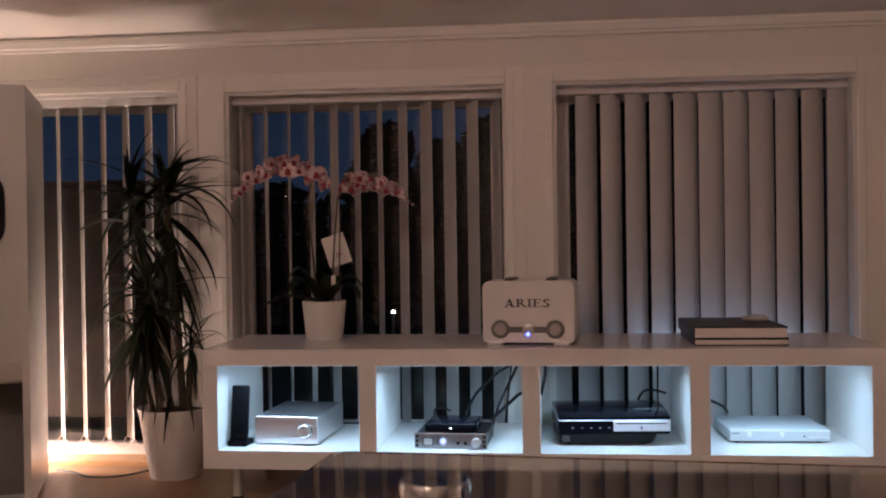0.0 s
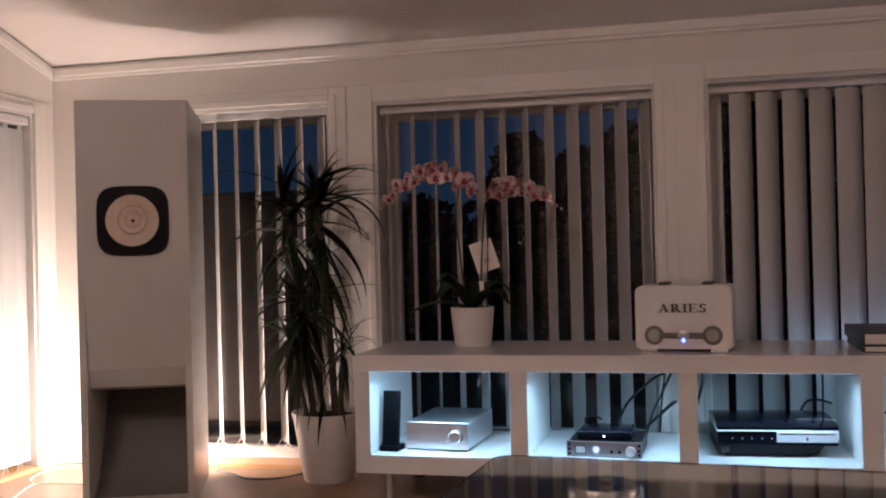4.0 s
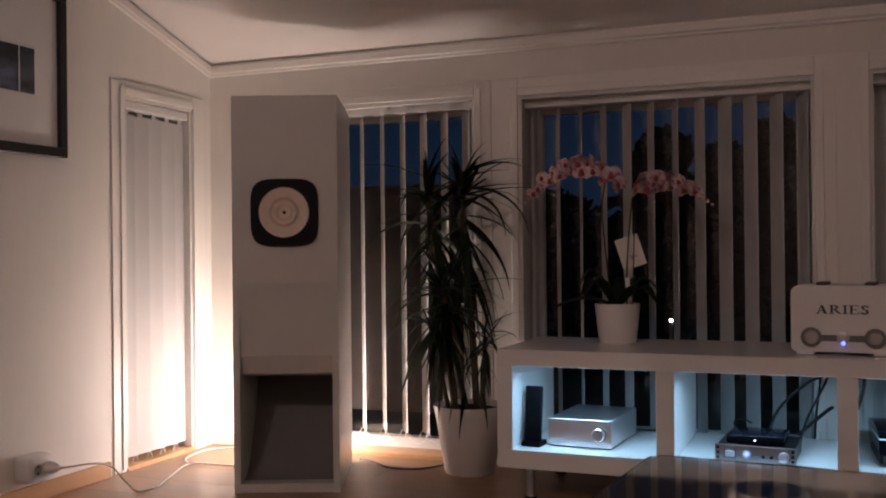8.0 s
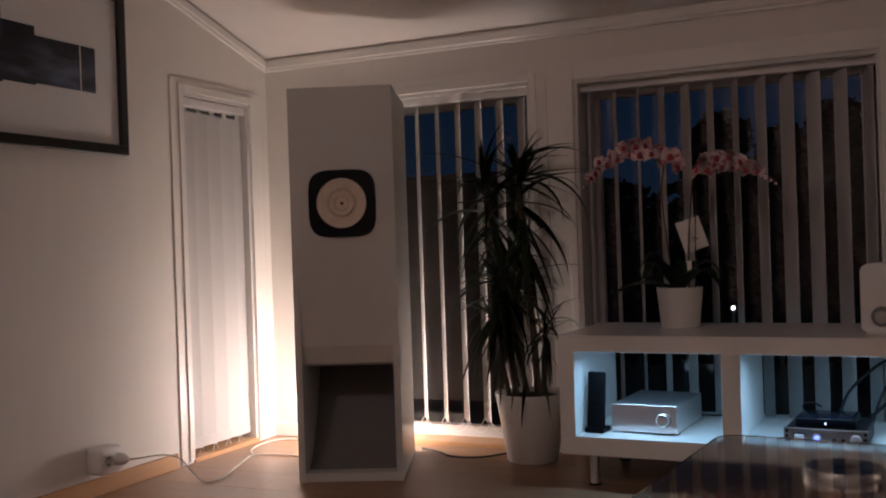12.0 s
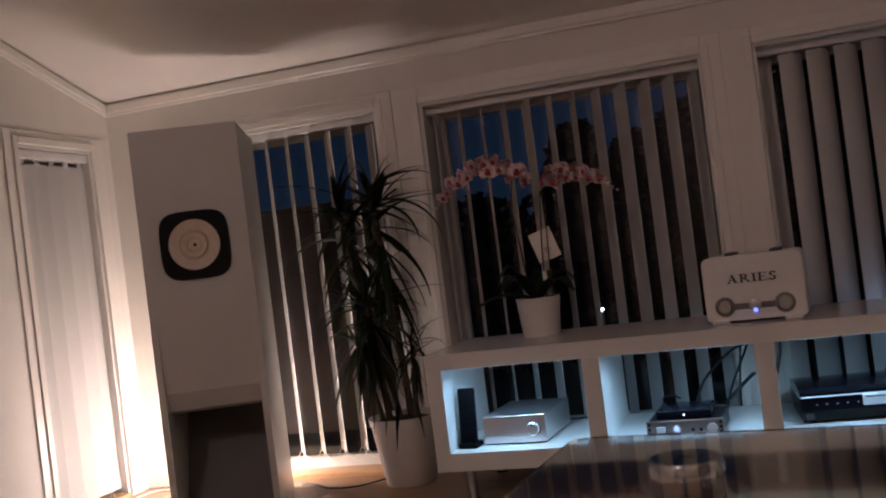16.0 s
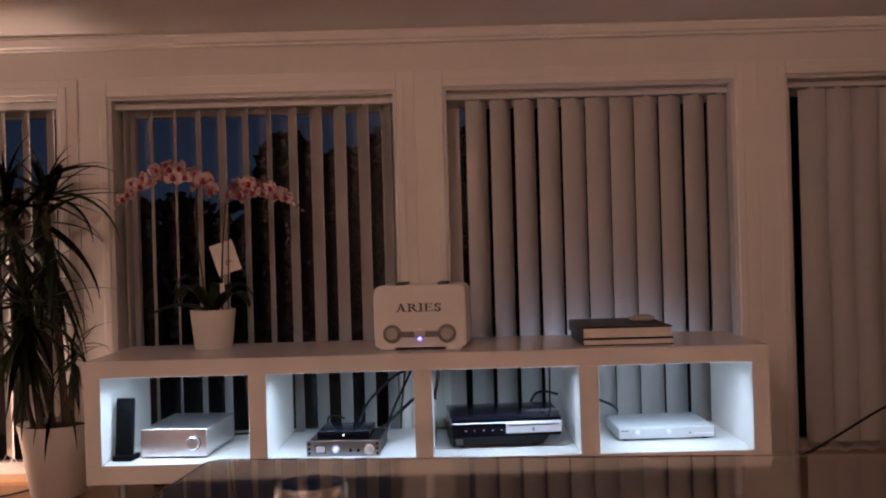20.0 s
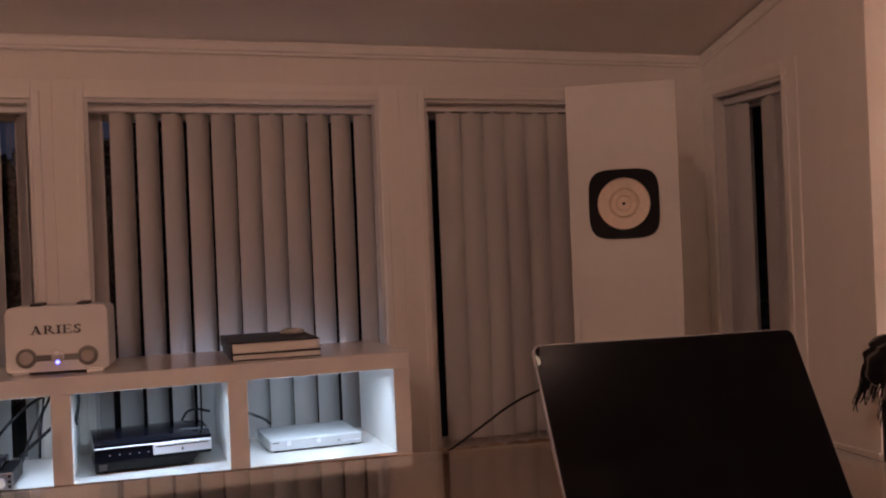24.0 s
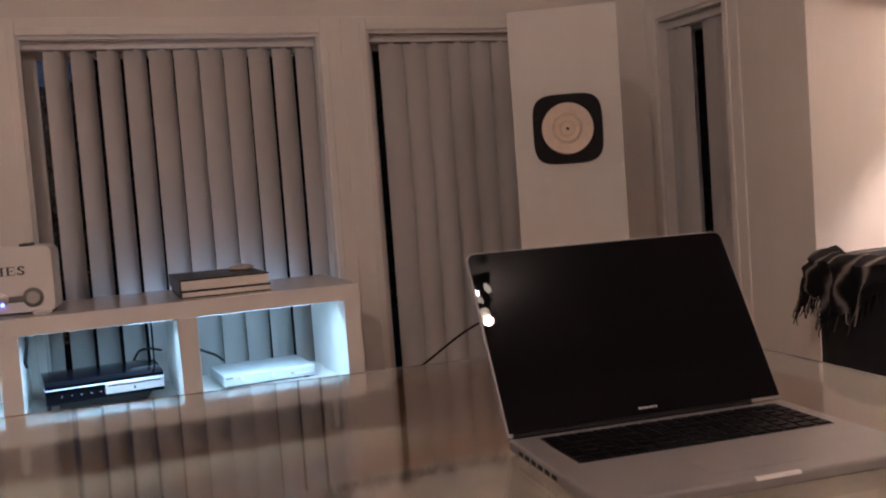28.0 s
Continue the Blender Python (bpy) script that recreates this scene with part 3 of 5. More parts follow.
def loudspeaker(m, group):
    """Front face at y 0, facing -y; width .328, depth .44, height 1.237."""
    s = thing("loudspeaker", m, "tall white horn loudspeaker with pale paper driver and open mouth", "loudspeaker", group)
    w, d, h, t = 0.164, 0.44, 1.237, 0.020
    for x in (-w, w - t):
        part("side_panel", cube(x, x + t, 0, d, 0, h), M_SPK, s)
    part("back_panel", cube(-w + t, w - t, d - t, d, 0, h - t), M_SPK, s)
    part("top_panel", cube(-w + t, w - t, 0.0, d, h - t, h), M_SPK, s)
    part("base_panel", cube(-w + t, w - t, 0.006, d - t, 0.0, 0.028, 0.001), M_SPK, s)
    bm = bmesh.new()
    prof = ((0.0, h - t), (0.0, 0.655), (0.015, 0.425), (0.018, 0.418), (0.036, 0.368), (0.060, 0.358), (0.10, 0.358), (0.10, 0.44), (0.05, 0.68), (0.022, h - t))
    rows = [[bm.verts.new((x, y, z)) for y, z in prof] for x in (-w + t, w - t)]
    n = len(prof)
    for i in range(n):
        bm.faces.new((rows[0][i], rows[0][(i + 1) % n], rows[1][(i + 1) % n], rows[1][i]))
    bm.faces.new(rows[0][::-1])
    bm.faces.new(rows[1])
    part("baffle", bm, M_SPK, s, "white front that tilts back above the horn mouth")
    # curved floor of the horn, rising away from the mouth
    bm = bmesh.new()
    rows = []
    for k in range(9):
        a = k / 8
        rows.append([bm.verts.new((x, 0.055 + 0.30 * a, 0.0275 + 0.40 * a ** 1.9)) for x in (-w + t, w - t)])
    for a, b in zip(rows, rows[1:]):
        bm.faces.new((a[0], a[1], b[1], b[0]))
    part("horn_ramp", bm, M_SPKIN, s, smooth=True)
    zc = 0.872
    driver = part("driver_gasket", ring_plate(squircle(0.1055, 4.2), 0.076, 0.0125, zc), M_RUBBER, s, "black rounded-square driver gasket", True)
    part("surround", lathe(((0.0785, 0.003), (0.0765, 0.0072), (0.0735, 0.003)), 40, (0, -0.010, zc), "Y", False), M_PAPER, driver, smooth=True)
    part("cone", lathe(((0.0745, 0.0045), (0.060, 0.0015), (0.047, -0.002)), 40, (0, -0.010, zc), "Y", False), M_PAPER, driver, smooth=True)
    part("cone_ring", lathe(((0.048, -0.002), (0.044, -0.005), (0.039, -0.004)), 40, (0, -0.010, zc), "Y", False), M_PAPER3, driver, "ring on the paper cone with its shade in the colour", True)
    part("whizzer_cone", lathe(((0.039, -0.004), (0.038, 0.003), (0.030, 0.0), (0.0245, -0.003)), 36, (0, -0.010, zc), "Y", False), M_PAPER2, driver, smooth=True)
    part("inner_ring", lathe(((0.0245, -0.003), (0.022, -0.005), (0.019, -0.005)), 36, (0, -0.010, zc), "Y", False), M_PAPER3, driver, smooth=True)
    part("inner_cone", lathe(((0.019, -0.005), (0.010, -0.007), (0.001, -0.008)), 30, (0, -0.010, zc), "Y", False), M_PAPER2, driver, smooth=True)
    part("centre_cap", lathe(((0.0048, -0.008), (0.0045, -0.003), (0.0015, -0.001)), 16, (0, -0.010, zc), "Y"), M_RUBBER, driver, smooth=True)
    return s


def ring_plate(outline, hole, thick, zc, n=48):
    """A flat rounded plate with a round hole, in the x-z plane, proud of y 0."""
    bm = bmesh.new()
    rows = [[], [], [], []]
    for i, (x, z) in enumerate(outline):
        a = math.atan2(z, x)
        for row, (px, pz, y) in zip(rows, ((x, z, -0.0002), (x * 0.985, z * 0.985, -thick), (hole * math.cos(a), hole * math.sin(a), -thick), (hole * 0.98 * math.cos(a), hole * 0.98 * math.sin(a), -0.001))):
            row.append(bm.verts.new((px, y, pz + zc)))
    for a, b in zip(rows, rows[1:]):
        for i in range(n):
            bm.faces.new((a[i], a[(i + 1) % n], b[(i + 1) % n], b[i]))
    return bm


ls = loudspeaker(pose(-1.647, 2.341, 0, 0, 0, 21.4), "pair of loudspeakers")
copy_thing(ls, pose(1.586, 2.222, 0, 0, 0, -31))

# ---- glass table ----
table = thing("glass_table", pose(-0.334, 1.163, 0, 0, 0, -5.7), "low clear glass table on frosted conical legs", "table")
TW, TD, TZ = 1.465, 1.048, 0.44
bm = cube(0, TW, -TD, 0, TZ - 0.010, TZ)
bmesh.ops.bevel(bm, geom=[e for e in bm.edges if abs(e.verts[0].co.z - e.verts[1].co.z) > 0.005], offset=0.03, segments=5, affect="EDGES", profile=0.5)
part("tabletop", bm, M_TABLE, table, "clear glass tabletop with rounded corners")
for x in (0.187, TW - 0.187):
    for y in (-0.137, -TD + 0.137):
        leg = part("leg", lathe(((0.098, 0.0), (0.094, 0.01), (0.046, TZ - 0.058), (0.040, TZ - 0.058), (0.088, 0.012), (0.088, 0.004)), 32, (x, y, 0), close=False), M_FROST, table, "frosted conical leg", True)
        part("ring", lathe(((0.046, TZ - 0.060), (0.050, TZ - 0.052), (0.050, TZ - 0.016), (0.046, TZ - 0.0105), (0.012, TZ - 0.0105), (0.012, TZ - 0.055)), 32, (x, y, 0)), M_CHROME, leg, "chrome ring under the glass", True)

# ---- laptop ----
laptop = thing("laptop", pose(0.6925, 0.5005, TZ, 0, 0, -6.1) @ Matrix.Scale(0.925, 4), "open silver laptop with a black dead screen on the glass table", "laptop")
LW, LD = 0.178, 0.250
base = part("base", cube(-LW, LW, -LD, 0.0, 0.003, 0.016, 0.003, 2), M_LIDALU, laptop, "silver aluminium body")
for x in (-LW + 0.02, LW - 0.02):
    for y in (-LD + 0.02, -0.02):
        part("rubber_foot", lathe(((0.006, 0), (0.006, 0.0032)), 10, (x, y, 0)), M_RUBBER, base)
part("keyboard_well", cube(-0.147, 0.157, -0.126, -0.018, 0.0155, 0.0164), M_BLACK, base)
key = mesh_of("key", cube(-0.0084, 0.0084, -0.0074, 0.0074, 0, 0.0016, 0.0008), M_KEY)
for r in range(6):
    for c in range(15):
        if r == 5 and 4 <= c <= 8:
            continue
        k = new("key", key)
        k.parent = base
        k.matrix_basis = pose(-0.1365 + 0.0202 * c, -0.0275 - 0.0178 * r, 0.0163)
bm = cube(-0.055, 0.046, -0.1240, -0.1092, 0.0163, 0.0179, 0.0008)
part("space_bar", bm, M_KEY, base)
part("trackpad", cube(-0.052, 0.052, -0.222, -0.140, 0.0158, 0.0163), M_LIDALU, base)
part("finger_notch", cube(-0.024, 0.024, -LD - 0.0006, -LD + 0.004, 0.0132, 0.0164), M_NOTCH, base, "bright bevelled opening notch")
for i in range(6):
    part("port", cube(-LW - 0.0004, -LW + 0.004, -0.045 - 0.019 * i, -0.033 - 0.019 * i, 0.006, 0.011), M_BLACK, base)
part("hinge", lathe(((0.005, -0.172), (0.005, 0.135)), 12, (0, 0.001, 0.0165), "X"), M_BLACK, base, smooth=True)
lean = pose(0, 0.001, 0.017, -30.5, 0, 0)
LH = 0.2355
bm = cube(-LW, LW, -0.0005, 0.0055, 0.0, LH)
bmesh.ops.bevel(bm, geom=[e for e in bm.edges if abs(e.verts[0].co.y - e.verts[1].co.y) > 0.004 and e.verts[0].co.z > 0.1], offset=0.011, segments=5, affect="EDGES", profile=0.5)
lid = part("lid", bm, M_LIDALU, laptop, "thin silver lid", True, lean)
bm = cube(-LW + 0.002, LW - 0.002, -0.0022, -0.0004, 0.004, LH - 0.002)
bmesh.ops.bevel(bm, geom=[e for e in bm.edges if abs(e.verts[0].co.y - e.verts[1].co.y) > 0.001 and e.verts[0].co.z > 0.1], offset=0.010, segments=5, affect="EDGES", profile=0.5)
part("screen_glass", bm, M_SCREEN, lid, "black glossy screen", True)
for i, wd in enumerate((0.0026, 0.0020, 0.0022, 0.0018, 0.0024, 0.0016, 0.0022)):
    part("lettering_bar", cube(-0.012 + i * 0.0036, -0.012 + i * 0.0036 + wd, -0.0026, -0.0021, 0.0105, 0.0133), M_SILVERPL, lid)

# ---- things in the bays ----


def amplifier():
    a = thing("amplifier", pose(-0.768, 2.545, ZS, 0, 0, -5), "small brushed silver amplifier with one round knob", "amplifier")
    part("body", cube(-0.097, 0.097, 0.006, 0.28, 0.006, 0.082, 0.002, 2), M_AMP, a)
    part("lid", cube(-0.098, 0.098, 0.009, 0.28, 0.0822, 0.0855, 0.001), M_AMP, a)
    part("front_plate", cube(-0.0985, 0.0985, -0.002, 0.008, 0.005, 0.0860, 0.0022, 3), M_AMP, a, "thick satin front plate")
    knob = part("knob", lathe(((0.0195, 0.0), (0.0195, 0.014), (0.0175, 0.016), (0.0165, 0.0152)), 32, (0.060, -0.002, 0.045), "Y"), M_AMP, a, "polished round volume knob", True)
    part("knob_mark", cube(0.0590, 0.0610, -0.0184, -0.0170, 0.054, 0.061), M_DARKGREY, knob)
    part("knob_ring", lathe(((0.0218, 0.0), (0.0218, 0.001)), 32, (0.060, -0.002, 0.045), "Y"), M_DARKGREY, a)
    for x in (-0.075, 0.075):
        for y in (0.03, 0.25):
            part("foot", lathe(((0.010, 0), (0.010, 0.007)), 12, (x, y, 0)), M_RUBBER, a)
    return a


amplifier()


def docked_remote():
    r = thing("remote_control", pose(-0.912, 2.530, ZS, 0, 0, -6), "black remote control standing upright in a black dock", "remote control")
    part("dock", cube(-0.030, 0.030, -0.012, 0.05, 0, 0.016, 0.003, 2), M_REMOTE, r)
    lean2 = pose(0, 0.008, 0.012, -7, 0, 0)
    body = part("body", cube(-0.0265, 0.0265, -0.010, 0.010, 0, 0.168, 0.005, 3), M_REMOTE, r, m=lean2, smooth=True)
    for i in range(5):
        for j in (-0.012, 0.0, 0.012):
            part("button", cube(j - 0.0035, j + 0.0035, -0.0108, -0.0098, 0.028 + 0.017 * i, 0.033 + 0.017 * i), M_REMOTE, body)
    part("navigation_ring", lathe(((0.013, 0.0), (0.013, 0.0012)), 20, (0, -0.0098, 0.130), "Y"), M_REMOTE, body)
    return r


docked_remote()


def converter():
    c = thing("headphone_amplifier", pose(-0.268, 2.500, ZS, 0, 0, -4), "flat silver audio converter with a blue light", "amplifier")
    part("body", cube(-0.104, 0.104, 0.005, 0.20, 0.003, 0.044, 0.0015), M_BLACK, c)
    part("front_plate", cube(-0.107, 0.107, 0, 0.007, 0.001, 0.046, 0.0015, 2), M_DACFRONT, c)
    for x in (-0.099, 0.099):
        for z in (0.010, 0.023, 0.037):
            part("screw", lathe(((0.0042, 0), (0.0042, 0.0012)), 10, (x, 0, z), "Y"), M_BLACK, c)
    part("button_recess", cube(-0.083, -0.051, -0.0006, 0.001, 0.009, 0.033, 0.0003), M_DARKGREY, c)
    part("button", cube(-0.080, -0.054, -0.0025, 0.001, 0.012, 0.030, 0.002, 2), M_PALEGREY, c)
    part("blue_light", lathe(((0.0066, 0), (0.0058, 0.002)), 16, (-0.022, -0.0008, 0.022), "Y"), M_LED_B, c, "glowing blue light")
    part("light_ring", lathe(((0.012, 0), (0.012, 0.001)), 20, (-0.022, 0, 0.022), "Y"), M_SILVERPL, c)
    for x in (0.022, 0.044):
        part("socket", lathe(((0.005, 0), (0.005, 0.0015)), 12, (x, 0, 0.018), "Y"), M_BLACK, c)
    part("knob", lathe(((0.014, 0.0), (0.014, 0.012), (0.012, 0.013)), 24, (0.076, 0, 0.021), "Y"), M_ALU, c, smooth=True)
    return c


converter()


def small_player():
    p = thing("media_player", pose(-0.268, 2.512, ZS + 0.046, 0, 0, -4), "small flat gloss-black media player with a white light", "media player")
    part("body", cube(-0.077, 0.077, 0.0, 0.14, 0.002, 0.026, 0.004, 3), M_GLOSSBLK, p, smooth=True)
    part("foot", cube(-0.06, 0.06, 0.02, 0.12, 0.0, 0.003), M_RUBBER, p)
    part("white_light", lathe(((0.0024, 0), (0.0021, 0.0012)), 12, (0.0, 0.0002, 0.013), "Y"), M_LED_W, p, "glowing white light")
    return p


small_player()

def game_console():
    g = thing("game_console", pose(0.209, 2.545, ZS, 0, 0, 3), "glossy black game console with a bright silver disc panel", "game console")
    w, d = 0.1625, 0.274
    shell = part("lower_shell", cube(-w, w, 0.004, d, 0.034, 0.0745, 0.004, 3), M_GLOSSBLK, g, smooth=True)
    bm = cube(-w + 0.004, w - 0.030, 0.022, d - 0.01, 0.006, 0.036)
    for v in bm.verts:
        if v.co.z < 0.02 and v.co.y < 0.1:
            v.co.y += 0.004
        if v.co.z < 0.02 and v.co.x > 0:
            v.co.x -= 0.022
    part("belly", bm, M_BLACK, g, "set-back satin black belly")
    part("silver_line", cube(-w - 0.001, w + 0.001, 0.0, d, 0.0747, 0.0782, 0.001), M_SILVERPL, g, "thin silver trim line")
    # the lid rises from its front edge in a long shallow curve
    bm = bmesh.new()
    prof = [(0.0015, 0.0784)] + [(0.0015 + 0.262 * k / 12, 0.0784 + 0.0225 * math.sin(math.pi * (0.06 + 0.80 * k / 12)) ** 0.55) for k in range(13)] + [(d - 0.008, 0.0784)]
    ends = [[bm.verts.new((x, y, z)) for y, z in prof] for x in (-w, w)]
    for i in range(len(prof)):
        j = (i + 1) % len(prof)
        bm.faces.new((ends[0][i], ends[0][j], ends[1][j], ends[1][i]))
    bm.faces.new(ends[0][::-1])
    bm.faces.new(ends[1])
    part("domed_lid", bm, M_GLOSSBLK, g, "curved gloss-black lid", True)
    panel = part("disc_panel", cube(-0.002, w, -0.0025, 0.006, 0.045, 0.0745, 0.001), M_SILVERPL, g, "silver disc-slot panel")
    part("disc_slot", cube(0.006, w - 0.010, -0.0032, 0.002, 0.0665, 0.0690), M_BLACK, panel)
    part("emblem", cube(0.076, 0.082, -0.0032, 0.001, 0.050, 0.060, 0.001), M_DARKGREY, panel)
    for i in range(5):
        part("port", cube(-0.122 + 0.0265 * i, -0.1185 + 0.0265 * i, 0.0032, 0.006, 0.0540, 0.0560), M_SILVERPL, shell)
    part("port_cover", cube(-0.150, -0.128, 0.0205, 0.024, 0.010, 0.028, 0.001), M_DARKGREY, g)
    for x in (-0.13, 0.09):
        for y in (0.05, 0.23):
            part("foot", lathe(((0.008, 0), (0.008, 0.007)), 10, (x, y, 0)), M_RUBBER, g)
    return g


game_console()


def set_top_box():
    s = thing("set_top_box", pose(0.693, 2.600, ZS, 0, 0, 1), "flat pale grey set-top box", "set-top box")
    part("body", cube(-0.145, 0.145, 0.002, 0.235, 0.005, 0.040, 0.004, 3), M_PALEGREY, s, smooth=True)
    front = part("front_panel", cube(-0.143, 0.143, 0, 0.004, 0.007, 0.037, 0.001), M_PALEGREY, s)
    part("button", lathe(((0.008, 0), (0.007, 0.002)), 20, (-0.088, 0.0, 0.026), "Y"), M_SILVERPL, front, smooth=True)
    part("button", lathe(((0.007, 0), (0.006, 0.002)), 20, (0.006, 0.0, 0.026), "Y"), M_SILVERPL, front, smooth=True)
    part("indicator", lathe(((0.003, 0), (0.0025, 0.001)), 12, (0.070, 0.0, 0.021), "Y"), M_DARKGREY, front)
    part("card_slot", cube(0.082, 0.138, -0.0008, 0.001, 0.016, 0.020), M_SILVERPL, front)
    part("lettering_bar", cube(-0.138, -0.116, -0.0006, 0.001, 0.029, 0.032), M_DARKGREY, front)
    for x in (-0.12, 0.12):
        for y in (0.025, 0.165):
            part("foot", lathe(((0.009, 0), (0.009, 0.006)), 10, (x, y, 0)), M_RUBBER, s)
    return s


set_top_box()


def loose_cable(pts, r, label, material=M_CABLE):
    c = thing("cable", pose(0, 0, 0), label, "cable")
    part("cord", tube(pts, r, 7), material, c)
    return c


loose_cable(((-0.24, 2.70, 0.21), (-0.21, 2.78, 0.27), (-0.13, 2.83, 0.34), (-0.06, 2.85, 0.37), (-0.052, 2.90, 0.40)), 0.0045, "black cable rising behind the audio converter")
loose_cable(((-0.16, 2.68, 0.165), (-0.135, 2.76, 0.24), (-0.10, 2.80, 0.31), (-0.075, 2.86, 0.36), (-0.07, 2.95, 0.41)), 0.004, "black cable looping up behind the bench")
loose_cable(((-0.115, 2.88, 0.162), (-0.11, 2.86, 0.24), (-0.10, 2.86, 0.32), (-0.095, 2.90, 0.39)), 0.0035, "thin black cable hanging at the back of a bay")
loose_cable(((-0.34, 2.78, 0.19), (-0.345, 2.82, 0.215), (-0.32, 2.85, 0.216), (-0.30, 2.88, 0.20)), 0.003, "thin black cable bent behind the audio converter")
loose_cable(((-0.16, 2.72, 0.20), (-0.11, 2.79, 0.235), (-0.075, 2.82, 0.262), (-0.064, 2.84, 0.265)), 0.0055, "thick black cable against the divider")
loose_cable(((0.012, 2.52, 0.402), (0.010, 2.56, 0.36), (0.001, 2.62, 0.31), (0.0, 2.70, 0.285)), 0.005, "dark blue cable hanging along the divider")
loose_cable(((0.31, 2.86, 0.24), (0.33, 2.86, 0.268), (0.36, 2.84, 0.275), (0.395, 2.82, 0.268)), 0.004, "black cable looped behind the game console")
loose_cable(((0.365, 2.80, 0.40), (0.37, 2.82, 0.34), (0.37, 2.83, 0.25), (0.372, 2.84, 0.21)), 0.003, "thin black cable hanging behind the game console")
loose_cable(((0.469, 2.60, 0.302), (0.50, 2.66, 0.275), (0.55, 2.72, 0.245), (0.58, 2.79, 0.215)), 0.0042, "black cable running to the set-top box")
loose_cable(((-0.86, 2.60, 0.165), (-0.85, 2.65, 0.163), (-0.82, 2.86, 0.163)), 0.003, "black dock cable along the bay")
loose_cable(((-0.66, 2.86, 0.163), (-0.60, 2.88, 0.160), (-0.53, 2.90, 0.160)), 0.003, "black lead behind the amplifier")

# ---- on the bench ----


def serif_word(parent, m, width, height):
    """The word ARIES in bold serif capitals, each letter a part, in a row of the given width."""
    def bar(bm, *pts):
        lo = [bm.verts.new((x, y, 0)) for x, y in pts]
        hi = [bm.verts.new((x, y, 0.0008)) for x, y in pts]
        bm.faces.new(lo[::-1])
        bm.faces.new(hi)
        for i in range(len(pts)):
            j = (i + 1) % len(pts)
            bm.faces.new((lo[i], lo[j], hi[j], hi[i]))

    def rect(bm, x0, x1, y0, y1):
        bar(bm, (x0, y0), (x1, y0), (x1, y1), (x0, y1))

    def arc(bm, cx, cy, rx, ry, a0, a1, thick, thin, n=12):
        for k in range(n):
            a, b = radians(a0 + (a1 - a0) * k / n), radians(a0 + (a1 - a0) * (k + 1) / n)
            ta, tb = (thin + (thick - thin) * abs(math.cos(v)) for v in (a, b))
            bar(bm, (cx + rx * math.cos(a), cy + ry * math.sin(a)), (cx + rx * math.cos(b), cy + ry * math.sin(b)),
                (cx + (rx - tb) * math.cos(b), cy + (ry - tb) * math.sin(b)), (cx + (rx - ta) * math.cos(a), cy + (ry - ta) * math.sin(a)))

    # in units of the letter height; stems 0.2, hairlines 0.09
    def letter_a(bm):
        bar(bm, (0.12, 0), (0.24, 0), (0.60, 1), (0.50, 1))
        bar(bm, (0.72, 0), (0.98, 0), (0.62, 1), (0.40, 1))
        rect(bm, 0.28, 0.78, 0.28, 0.38)
        rect(bm, 0.0, 0.34, 0, 0.085)
        rect(bm, 0.66, 1.08, 0, 0.085)

    def letter_r(bm):
        rect(bm, 0.11, 0.315, 0, 1)
        rect(bm, 0.0, 0.42, 0, 0.085)
        rect(bm, 0.0, 0.40, 0.915, 1)
        rect(bm, 0.29, 0.46, 0.47, 0.53)
        arc(bm, 0.42, 0.735, 0.36, 0.265, -90, 90, 0.22, 0.09)
        bar(bm, (0.36, 0.48), (0.60, 0.50), (1.0, 0.05), (0.76, 0.05))
        rect(bm, 0.80, 1.04, 0, 0.085)

    def letter_i(bm):
        rect(bm, 0.12, 0.325, 0, 1)
        rect(bm, 0.0, 0.45, 0, 0.085)
        rect(bm, 0.0, 0.45, 0.915, 1)

    def letter_e(bm):
        rect(bm, 0.11, 0.315, 0, 1)
        rect(bm, 0.0, 0.84, 0, 0.07)
        rect(bm, 0.0, 0.80, 0.93, 1)
        rect(bm, 0.29, 0.62, 0.48, 0.55)
        bar(bm, (0.76, 0.07), (0.84, 0.07), (0.88, 0.27), (0.83, 0.27))
        bar(bm, (0.73, 0.93), (0.80, 0.93), (0.80, 0.74), (0.76, 0.74))
        rect(bm, 0.58, 0.63, 0.40, 0.63)

    def letter_s(bm):
        arc(bm, 0.38, 0.75, 0.30, 0.27, 20, 180, 0.20, 0.10)
        arc(bm, 0.38, 0.75, 0.30, 0.27, 180, 262, 0.20, 0.17)
        arc(bm, 0.36, 0.26, 0.33, 0.28, -90, 82, 0.21, 0.14)
        arc(bm, 0.36, 0.26, 0.33, 0.28, 195, 270, 0.20, 0.10)
        rect(bm, 0.62, 0.68, 0.72, 0.98)
        rect(bm, 0.02, 0.08, 0.02, 0.30)

    x, k = 0.0, width / 4.55
    for draw, w in ((letter_a, 1.08), (letter_r, 1.04), (letter_i, 0.45), (letter_e, 0.88), (letter_s, 0.70)):
        bm = bmesh.new()
        draw(bm)
        bmesh.ops.transform(bm, matrix=m @ pose(x * k, 0, 0) @ Matrix.Diagonal((k, height, 1, 1)), verts=bm.verts)
        part("letter", bm, M_DARKGREY, parent)
        x += w + 0.10


